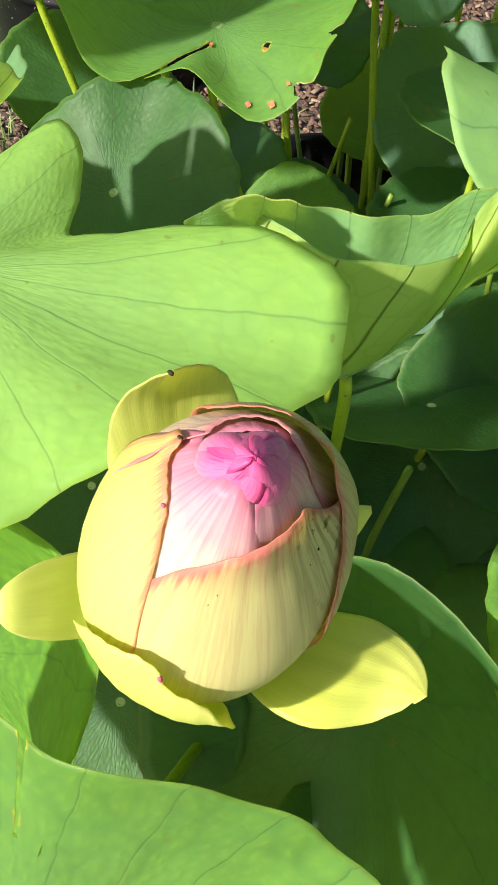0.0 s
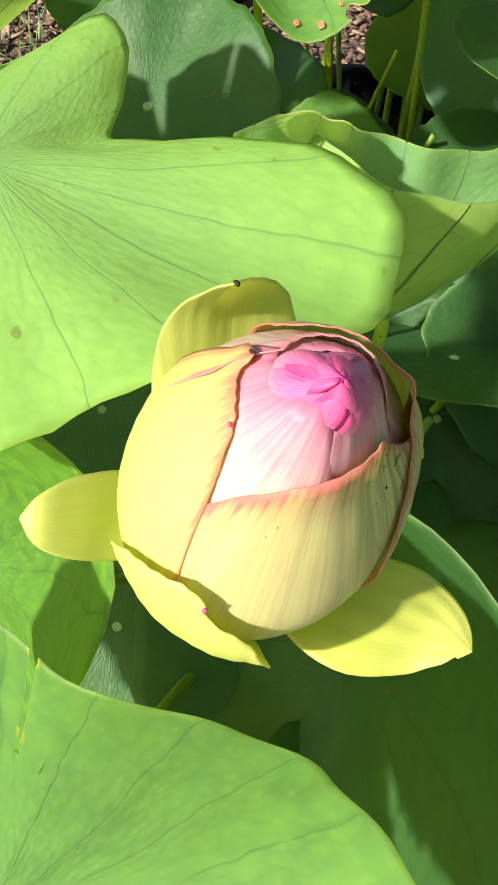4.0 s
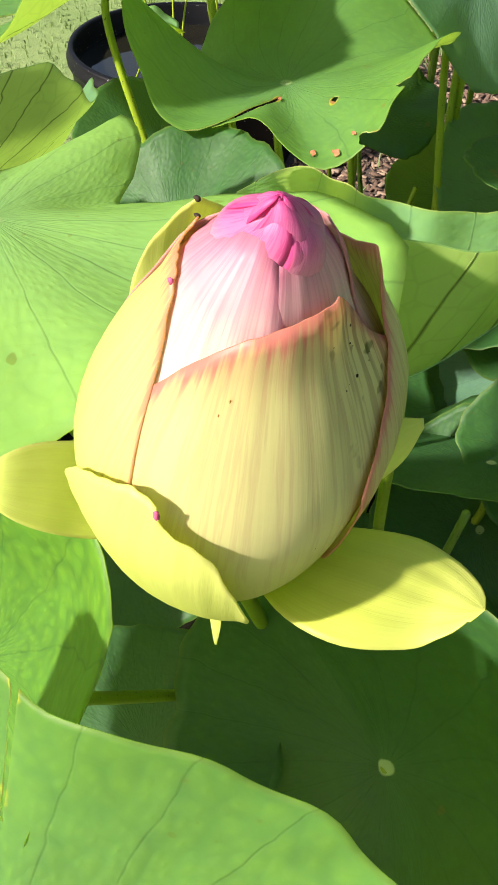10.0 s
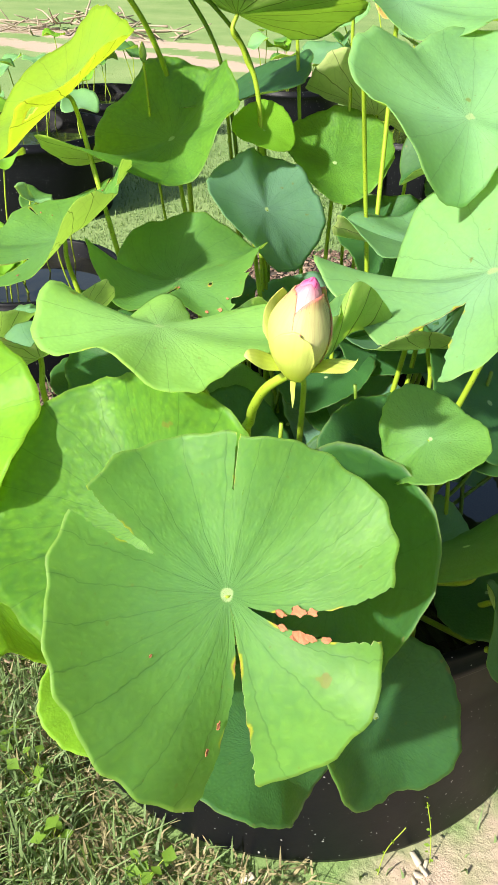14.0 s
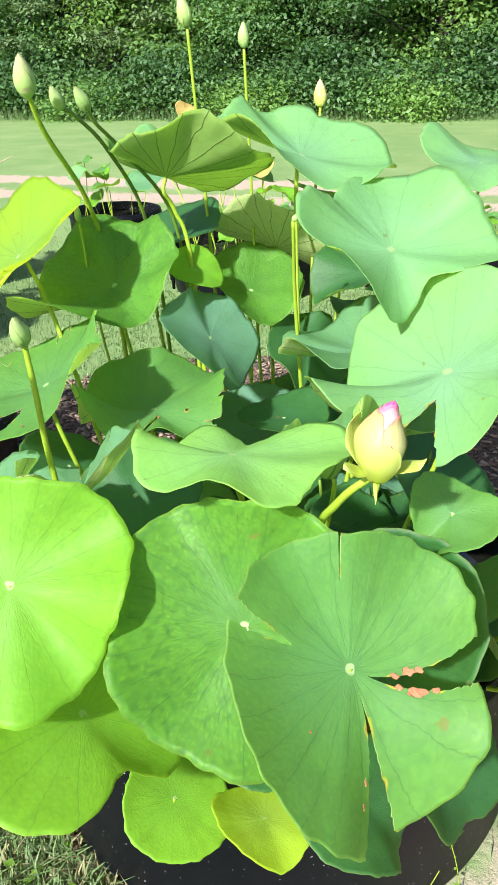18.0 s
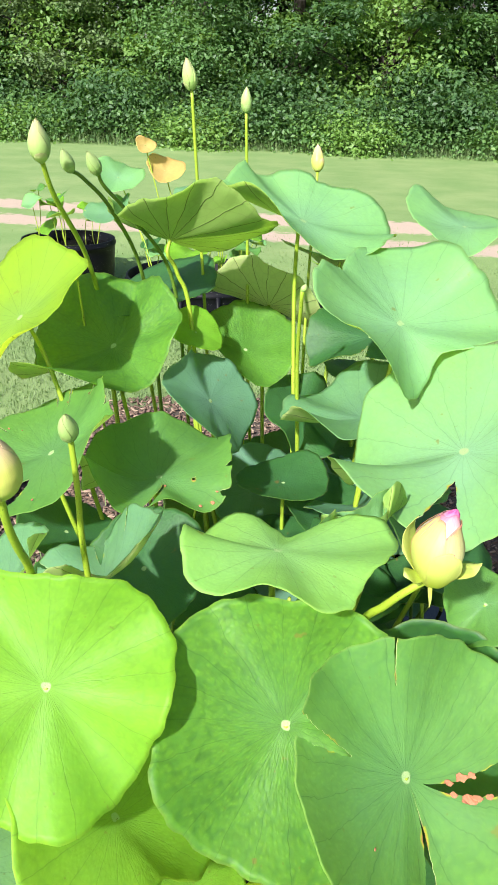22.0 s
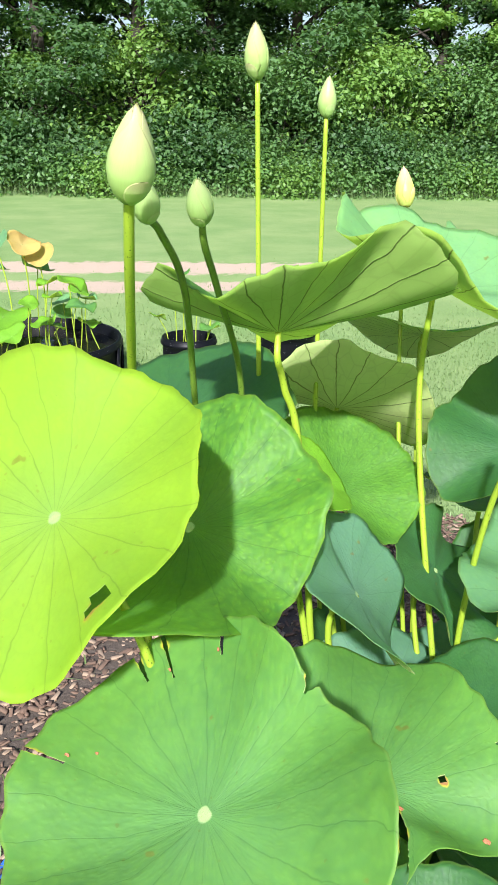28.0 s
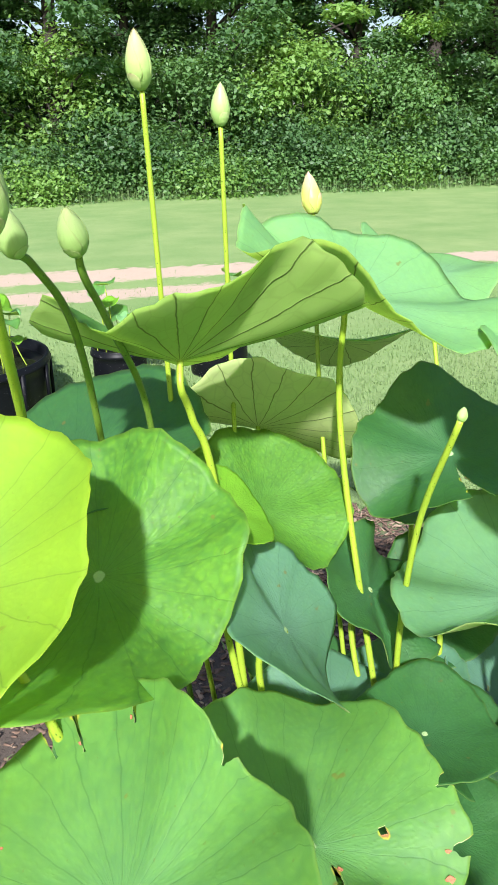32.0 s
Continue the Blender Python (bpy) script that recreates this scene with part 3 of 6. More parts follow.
def blade_mesh(lean, R, cup, radial, wave, seed=0, tears=(), holes=(), ruffle=0.012, rings=16, spokes=96, power=1.8):
    """A round lotus blade: funnel, waves and outline; upper and lower face 1.2 mm apart.
    radial: cos and sin shares of the outline; wave: the same for the height, from the second on.
    tears: (angle, half width at the rim, start, bend, how it widens) in radians and shares of the radius."""
    if tears:
        rings, spokes = 40, 144
    u, v, n = polar_frame(lean)
    th = np.arange(spokes) * 2 * np.pi / spokes
    rad = 1.0 + sum(radial[2 * k] * np.cos((k + 1) * th) + radial[2 * k + 1] * np.sin((k + 1) * th) for k in range(4))
    hgt = cup + sum(wave[2 * k] * np.cos((k + 2) * th) + wave[2 * k + 1] * np.sin((k + 2) * th) for k in range(len(wave) // 2))
    rng = np.random.RandomState(seed + 7)
    ph = rng.rand(6) * 6.28
    fine = sum(np.sin(k * th + ph[i]) / (i + 1.5) for i, k in enumerate((7, 9, 13, 17, 23, 31)))
    edge = 1 + 0.008 * sum(np.sin(k * th + ph[5 - i]) for i, k in enumerate((11, 19, 29)))
    s = np.linspace(0, 1, rings + 1)[1:] ** 0.9
    uu, vv, nn = (np.array(q) for q in (u, v, n))
    gone = np.zeros((rings, spokes), bool)
    tear = np.zeros((rings, spokes))
    ang = np.repeat(th[None, :], rings, 0)
    if tears:
        # spokes beside a rip follow its two ragged edges
        cuts = sorted((e[0] % (2 * np.pi), *e[1:4], e[4] if len(e) > 4 else 0.45) for e in tears)
        slot = [int(round(a / (2 * np.pi) * spokes)) % spokes for a, *_ in cuts]
        for i in range(rings):
            ks, vs = [], []
            for (a, half, start, bend, grow), k in zip(cuts, slot):
                open_ = max(0.0, (s[i] - start) / (1 - start))
                mid = a + bend * (s[i] - start) * (s[i] > start)
                rag = min(0.028, half * 0.9) * open_ ** 0.3 if open_ else 0.0
                lo = mid - half * open_ ** grow - (rag * rng.rand() + 0.002) * (open_ > 0)
                hi = mid + half * open_ ** grow + (rag * rng.rand() + 0.002) * (open_ > 0)
                if not open_:
                    lo, hi = mid - 0.5 * np.pi / spokes, mid + 0.5 * np.pi / spokes
                ks += [k, k + 1]
                vs += [lo, hi]
                if open_ > 0:
                    gone[i, k] = True
            ks = [ks[-2] - spokes, ks[-1] - spokes] + ks + [ks[0] + spokes, ks[1] + spokes]
            vs = [vs[-2] - 2 * np.pi, vs[-1] - 2 * np.pi] + vs + [vs[0] + 2 * np.pi, vs[1] + 2 * np.pi]
            ang[i] = np.interp(np.arange(spokes), ks, vs)
            for (a, half, start, bend, grow), k in zip(cuts, slot):
                d = np.abs((np.arange(spokes) - k - 0.5 + spokes / 2) % spokes - spokes / 2) * 2 * np.pi / spokes * s[i]
                tear[i] = np.maximum(tear[i], np.clip(1.05 - d / 0.11, 0, 1) * np.clip((s[i] - start) * 8 + 0.6, 0, 1) * (0.72 + 0.28 * np.sin(s[i] * 19 + seed)))
    def round_the(values):
        return np.stack([np.interp(ang[i] % (2 * np.pi), np.append(th, 2 * np.pi), np.append(values, values[0])) for i in range(rings)])
    r = R * s[:, None] * round_the(rad * edge)
    h = R * round_the(hgt) * (r / R) ** power + R * ruffle * round_the(fine) * s[:, None] ** 4
    # shallow folds along the main veins, and gentle swells
    h = h - R * 0.007 * np.abs(np.cos(11 * ang)) * s[:, None] * (1.15 - s[:, None])
    h = h + R * 0.020 * np.sin(3.1 * s[:, None] * np.cos(ang + ph[0]) * 2.2 + ph[1]) * np.sin(3.7 * s[:, None] * np.sin(ang + ph[0]) * 2 + ph[2]) * s[:, None] * (1.05 - s[:, None] ** 3)
    top = uu * (r * np.cos(ang))[..., None] + vv * (r * np.sin(ang))[..., None] + nn * h[..., None]
    top = np.concatenate([np.zeros((1, 3)), top.reshape(-1, 3)])
    drop = np.full((rings, 1), 0.0012)
    drop[-1] = 0.0004
    low = top.copy()
    low[1:] -= (nn[None, None, :] * drop[..., None] * np.ones((1, spokes, 1))).reshape(-1, 3)
    low[0] -= nn * 0.0012
    sm = (np.concatenate([[0], s[:-1]]) + s) / 2
    for a, at, size in holes:
        d = np.hypot(((ang - a + np.pi) % (2 * np.pi) - np.pi) * sm[:, None], sm[:, None] - at) * (1 + 0.35 * np.sin(ang * 9 + sm[:, None] * 31))
        gone |= d < size
        tear = np.maximum(tear, np.clip(1.5 - d / size * 0.55, 0, 1))
    N = len(top)
    verts = np.concatenate([top, low])
    faces, mats, uvs = [], [], []
    def idx(i, k):
        return 1 + i * spokes + k % spokes
    two = 1.0 / spokes
    for k in range(spokes):
        if not gone[0, k]:
            faces.append((0, idx(0, k), idx(0, k + 1)))
            mats.append(0)
            uvs += [((k + 0.5) * two, 0), (k * two, s[0]), ((k + 1) * two, s[0])]
            faces.append((N, N + idx(0, k + 1), N + idx(0, k)))
            mats.append(1)
            uvs += [((k + 0.5) * two, 0), ((k + 1) * two, s[0]), (k * two, s[0])]
        for i in range(1, rings):
            if gone[i, k]:
                continue
            q = (idx(i - 1, k), idx(i, k), idx(i, k + 1), idx(i - 1, k + 1))
            faces.append(q)
            mats.append(0)
            uvs += [(k * two, s[i - 1]), (k * two, s[i]), ((k + 1) * two, s[i]), ((k + 1) * two, s[i - 1])]
            faces.append(tuple(N + j for j in q[::-1]))
            mats.append(1)
            uvs += [((k + 1) * two, s[i - 1]), ((k + 1) * two, s[i]), (k * two, s[i]), (k * two, s[i - 1])]
        if not gone[rings - 1, k]:
            a, b = idx(rings - 1, k), idx(rings - 1, k + 1)
            faces.append((a, N + a, N + b, b))
            mats.append(0)
            uvs += [(k * two, 1), (k * two, 1), ((k + 1) * two, 1), ((k + 1) * two, 1)]
    me = bpy.data.meshes.new("blade")
    me.from_pydata(verts.tolist(), [], faces)
    me.polygons.foreach_set("material_index", mats)
    layer = me.uv_layers.new(name="polar")
    layer.data.foreach_set("uv", np.array(uvs, dtype=np.float32).ravel())
    att = me.attributes.new("tear", "FLOAT", "POINT")
    val = np.concatenate([[0.0], tear.ravel()])
    att.data.foreach_set("value", np.concatenate([val, val]).astype(np.float32))
    me.update()
    return me


def leaf_point(lean, R, cup, radial, wave, angle, share, power=1.8):
    """A place on a blade, from its middle, by angle and share of the radius."""
    u, v, n = polar_frame(lean)
    rad = 1 + sum(radial[2 * k] * math.cos((k + 1) * angle) + radial[2 * k + 1] * math.sin((k + 1) * angle) for k in range(4))
    hgt = cup + sum(wave[2 * k] * math.cos((k + 2) * angle) + wave[2 * k + 1] * math.sin((k + 2) * angle) for k in range(len(wave) // 2))
    r = share * rad
    return R * r * (u * math.cos(angle) + v * math.sin(angle)) + n * R * hgt * r ** power


def scab_mesh(size, seed):
    """A small ragged curled plate of dead leaf."""
    rng = random.Random(seed)
    bm = bmesh.new()
    n = 11
    rim = []
    for k in range(n):
        a, r = 2 * math.pi * k / n, size * 0.5 * rng.uniform(0.55, 1.15)
        rim.append((r * math.cos(a), r * 0.62 * math.sin(a), size * rng.uniform(-0.02, 0.14)))
    top = [bm.verts.new(q) for q in rim]
    low = [bm.verts.new((x * 0.96, y * 0.96, z - 0.0007)) for x, y, z in rim]
    bm.faces.new(top)
    bm.faces.new(low[::-1])
    for k in range(n):
        bm.faces.new((top[k - 1], low[k - 1], low[k], top[k]))
    return bm


LEAF_COUNT = [0]


def lotus_leaf(at, lean, R, cup, radial, wave, top="green", under="pale", label="", root=None, via=(), stalk=0.0042, tears=(), holes=(), dark=False, ruffle=0.012, scabs=(), power=1.8):
    """One lotus leaf: blade on a round stalk that rises from the tub's water."""
    LEAF_COUNT[0] += 1
    seed = LEAF_COUNT[0]
    at = Vector(at)
    u, v, n = polar_frame(lean)
    if root is None:
        off = (at.xy - TUB_AT.xy) * 0.62
        if off.length > 0.40:
            off = off.normalized() * 0.40
        rng = random.Random(seed)
        root = TUB_AT.xy + off + Vector((rng.uniform(-0.03, 0.03), rng.uniform(-0.03, 0.03)))
    foot = Vector((root[0], root[1], WATER_Z - 0.01))
    ob = thing("lotus_leaf", foot, label or "broad round green lotus leaf on a tall stalk in the tub", "leaf", "lotus leaves in the tub")
    blade = mesh_part("blade", blade_mesh(lean, R, cup, radial, wave, seed, tears, holes, ruffle, power=power), [TOPS[top], UNDERS[under]], ob)
    blade.location = at - foot
    for i, (angle, share, size) in enumerate(scabs):
        q = leaf_point(lean, R, cup, radial, wave, angle, share)
        du = leaf_point(lean, R, cup, radial, wave, angle, share + 0.03) - q
        dv = leaf_point(lean, R, cup, radial, wave, angle + 0.05, share) - q
        up = du.cross(dv).normalized()
        turn = Matrix((du.normalized(), up.cross(du).normalized(), up)).transposed().to_4x4()
        scab = part("scab", scab_mesh(size, seed * 20 + i), SCAB, blade, "dry orange-brown scab", False)
        scab.matrix_local = Matrix.Translation(q + up * 0.0012) @ turn
    low = at - (n * 0.35 + Vector((0, 0, 0.65))) * min(0.10, (at.z - foot.z) * 0.3)
    pts = [foot, *[Vector(q) for q in via], low if not via else at - n * 0.03, at - n * 0.001]
    path = [q - foot for q in spline(pts, 10)]
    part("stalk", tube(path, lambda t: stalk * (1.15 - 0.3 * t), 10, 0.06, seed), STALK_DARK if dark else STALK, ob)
    return ob


def folded_leaf(label, near_rim, far_rim, crease, root):
    """A lotus leaf folded up along its middle: two walls rise from the crease to the two rims; ribs fan out from the stalk."""
    heart = Vector(crease[3])
    foot = Vector((root[0], root[1], WATER_Z - 0.01))
    ob = thing("lotus_leaf", foot, label, "leaf", "lotus leaves in the tub")
    cols, rows = 64, 14
    def even(points):
        line = spline(points, 10)
        at = [0.0]
        for p, q in zip(line, line[1:]):
            at.append(at[-1] + (q - p).length)
        f = np.linspace(0, at[-1], cols + 1)
        return np.stack([np.interp(f, at, [p[k] for p in line]) for k in range(3)], 1)
    low = even(crease)
    verts, faces, mats, uvs = [], [], [], []
    for side, rim_points, out in ((0, near_rim, Vector((0.3, -1.0, 0.0))), (1, far_rim, Vector((-0.3, 1.0, 0.0)))):
        rim = even(rim_points)
        start = len(verts)
        for j in range(rows + 1):
            f = j / rows
            for i in range(cols + 1):
                p = Vector(low[i] * (1 - f) + rim[i] * f)
                swell = 0.010 * math.sin(math.pi * f) * math.sin(math.pi * i / cols)
                fold = 0.0012 * math.sin(i * 0.9 + side) * f
                verts.append(p + out.normalized() * (swell + fold) - heart)
        count = len(verts) - start
        inner = [q - out.normalized() * 0.0011 for q in verts[start:]]
        verts += inner
        for j in range(rows):
            for i in range(cols):
                q = [(i, j), (i + 1, j), (i + 1, j + 1), (i, j + 1)]
                k = [start + b * (cols + 1) + a for a, b in q]
                t = [(0.5 * side + 0.42 * a / cols, 0.12 + 0.88 * b / rows) for a, b in q]
                faces.append(k)
                mats.append(1)
                uvs += t
                faces.append([m + count for m in k[::-1]])
                mats.append(0)
                uvs += t[::-1]
    me = bpy.data.meshes.new("blade")
    me.from_pydata([tuple(q) for q in verts], [], faces)
    me.polygons.foreach_set("material_index", mats)
    me.uv_layers.new(name="polar").data.foreach_set("uv", np.array(uvs, dtype=np.float32).ravel())
    blade = mesh_part("blade", me, [TOPS["wax"], UNDERS["lime"]], ob)
    blade.location = heart - foot
    path = [q - foot for q in spline([foot, Vector((0.045, 0.27, 0.70)), heart - Vector((0, -0.006, 0.03)), heart], 10)]
    part("stalk", tube(path, lambda t: 0.0036 * (1.15 - 0.3 * t), 10, 0.06, 4), STALK, ob)
    return ob


def petal_mesh(surface, along=22, across=18, thick=0.00028):
    """A petal from surface(s, w), s from foot to tip and w from -1 to 1, with a little thickness."""
    pts = np.array([[surface(i / along, 2 * k / across - 1) for k in range(across + 1)] for i in range(along + 1)])
    du = np.gradient(pts, axis=0)
    dv = np.gradient(pts, axis=1)
    nor = np.cross(du, dv)
    nor /= np.linalg.norm(nor, axis=2, keepdims=True) + 1e-9
    inner = pts - nor * thick
    M = (along + 1) * (across + 1)
    faces, uvs = [], []
    def idx(i, k):
        return i * (across + 1) + k
    def uv(i, k):
        return (k / across, i / along)
    for i in range(along):
        for k in range(across):
            c = [(i, k), (i, k + 1), (i + 1, k + 1), (i + 1, k)]
            faces.append([idx(*q) for q in c])
            uvs += [uv(*q) for q in c]
            faces.append([M + idx(*q) for q in c[::-1]])
            uvs += [uv(*q) for q in c[::-1]]
    border = [(i, 0) for i in range(along)] + [(along, k) for k in range(across)] + [(i, across) for i in range(along, 0, -1)] + [(0, k) for k in range(across, 0, -1)]
    for a, b in zip(border, border[1:] + border[:1]):
        faces.append([idx(*a), idx(*b), M + idx(*b), M + idx(*a)])
        uvs += [uv(*a), uv(*b), uv(*b), uv(*a)]
    me = bpy.data.meshes.new("petal")
    me.from_pydata(np.concatenate([pts.reshape(-1, 3), inner.reshape(-1, 3)]).tolist(), [], faces)
    layer = me.uv_layers.new(name="petal")
    layer.data.foreach_set("uv", np.array(uvs, dtype=np.float32).ravel())
    me.update()
    return me


def smooth_step(a, b, x):
    t = min(max((x - a) / (b - a), 0.0), 1.0)
    return t * t * (3 - 2 * t)


def lerp_table(table, x):
    return float(np.interp(x, [a for a, _ in table], [b for _, b in table]))


def wrap_petal(az, half, z0, z1, R, H, off=0.0, twist=0.0, slant=0.0, blunt=2.2, lip=0.0, curl=0.0, body=((0, 0), (1, 1))):
    """A petal that lies against the closed bud: az and half width in degrees, heights as shares of H."""
    def surface(s, w):
        shape = (0.55 + 0.45 * smooth_step(0, 0.35, s)) * max(1 - s ** (blunt * 2.2), 0.0) ** (1 / blunt)
        zz = z0 + (z1 - z0) * s + slant * w * smooth_step(0.3, 1, s) * (z1 - z0)
        a = radians(az + twist * s + w * half * shape)
        r = R * lerp_table(body, zz) + off + lip * (abs(w) ** 3) * smooth_step(0.2, 0.9, s) + curl * smooth_step(0.75, 1.0, s)
        return (r * math.cos(a), r * math.sin(a), zz * H)
    return petal_mesh(surface)


def lotus_bud(base, tip, width, label, stem, mat=None, radius=0.004, stalk_mat=None, sepal=True, squat=False):
    """A closed bud of overlapping scales on its stalk; stem: points from the water up to the bud."""
    mat = mat or BUD_GREEN
    base, tip = Vector(base), Vector(tip)
    stem = [Vector(p) for p in stem]
    foot = stem[0]
    ob = thing("lotus_bud", foot, label, "flower bud", "lotus buds in the tub")
    H = (tip - base).length
    turn = (tip - base).to_track_quat("Z", "Y").to_matrix().to_4x4()
    prof = [(0.0, 0.30), (0.08, 0.62), (0.2, 0.88), (0.34, 1.0), (0.5, 0.93), (0.66, 0.72), (0.82, 0.42), (0.93, 0.18), (1.0, 0.03)]
    if squat:
        prof = [(0.0, 0.38), (0.1, 0.75), (0.25, 0.97), (0.42, 1.0), (0.60, 0.88), (0.75, 0.66), (0.89, 0.36), (1.0, 0.05)]
    rng = random.Random(int(base.x * 1000) + int(base.z * 1000))
    turn0 = rng.uniform(0, 120)
    for k in range(3 if squat else 5):
        me = wrap_petal(turn0 + k * 137.5, 95, 0.0, 0.99 - 0.02 * k, width / 2, H, 0.0006 + (0.0003 if squat else 0.00016) * k, 10, 0.0, 1.3, 0.0001, 0.0, prof)
        petal = mesh_part("scale", me, mat, ob)
        petal.matrix_local = Matrix.Translation(base - foot) @ turn
    def core(s, w):
        a = math.pi * (w + 1)
        r = width / 2 * lerp_table(prof, s) * (1 - s ** 24) + 0.0005 * (1 - s ** 8)
        return (r * math.cos(a), r * math.sin(a), s * H)
    petal = mesh_part("heart", petal_mesh(core, 20, 20), mat, ob)
    petal.matrix_local = Matrix.Translation(base - foot) @ turn
    if sepal:
        for k in range(2):
            me = wrap_petal(turn0 + 60 + k * 170, 42, 0.0, 0.46 - 0.12 * k, width / 2, H, 0.0018, 0, 0.0, 1.8, 0.0, 0.0002, prof)
            petal = mesh_part("sepal", me, mat, ob)
            petal.matrix_local = Matrix.Translation(base - foot) @ turn
    top = base + (tip - base) * 0.06
    part("stalk", tube([q - foot for q in spline([*stem, top], 10)], lambda t: radius * (1.25 - 0.3 * t), 10, 0.05, 3), stalk_mat or STALK, ob)
    return ob


# ---- ground and distance ----
def ground_height(x, y):
    return 0.012 * noise.noise(Vector((x * 0.8, y * 0.8, 0))) + 0.004 * noise.noise(Vector((x * 5, y * 5, 2)))


def make_ground():
    """One sheet to the horizon, fine near the tub and coarse far off."""
    near = np.linspace(-4, 10, 113)
    xs = np.concatenate([[-1500, -500, -150, -60, -30, -15, -8], near - 3.0 + 0.0, [12, 18, 32, 60, 150, 500, 1500]])
    ys = np.concatenate([[-1500, -500, -100, -40, -15, -7], near, [13, 17, 22, 32, 60, 150, 500, 1500]])
    xs, ys = np.unique(xs), np.unique(ys)
    verts = [(x, y, ground_height(x, y) if abs(x) < 14 and abs(y) < 14 else 0.0) for y in ys for x in xs]
    nx = len(xs)
    faces = [(j * nx + i, j * nx + i + 1, (j + 1) * nx + i + 1, (j + 1) * nx + i) for j in range(len(ys) - 1) for i in range(nx - 1)]
    me = bpy.data.meshes.new("ground")
    me.from_pydata(verts, [], faces)
    me.materials.append(GROUND)
    me.shade_smooth()
    return tagged(new("ground", me), "mown green lawn with sandy wheel tracks and bare soil", "ground", "", "structure")


ground = make_ground()


def sheets(centres, normals, sizes, spins, bend=0.25, slim=0.55):
    """Many small pointed leaves, each two bent faces, as one mesh's vertices and faces."""
    n = len(centres)
    ref = np.where(np.abs(normals[:, 2:3]) > 0.9, np.array([[1.0, 0, 0]]), np.array([[0, 0, 1.0]]))
    a = np.cross(normals, ref)
    a /= np.linalg.norm(a, axis=1, keepdims=True) + 1e-9
    b = np.cross(normals, a)
    c, s = np.cos(spins)[:, None], np.sin(spins)[:, None]
    u, v = a * c + b * s, b * c - a * s
    L = sizes[:, None]
    p0 = centres - u * L * 0.5
    p1 = centres + v * L * slim * 0.5 + normals * L * bend * 0.3
    p2 = centres + u * L * 0.5
    p3 = centres - v * L * slim * 0.5 + normals * L * bend * 0.3
    verts = np.stack([p0, p1, p2, p3], 1).reshape(-1, 3)
    base = np.arange(n)[:, None] * 4
    faces = np.concatenate([base + np.array([[0, 1, 2]]), base + np.array([[0, 2, 3]])], 1).reshape(-1, 3)
    return verts, faces


def quick_mesh(name, verts, faces):
    me = bpy.data.meshes.new(name)
    me.vertices.add(len(verts))
    me.vertices.foreach_set("co", verts.astype(np.float32).ravel())
    me.loops.add(faces.size)
    me.loops.foreach_set("vertex_index", faces.astype(np.int32).ravel())
    me.polygons.add(len(faces))
    me.polygons.foreach_set("loop_start", np.arange(0, faces.size, faces.shape[1], dtype=np.int32))
    me.update()
    me.validate()
    return me


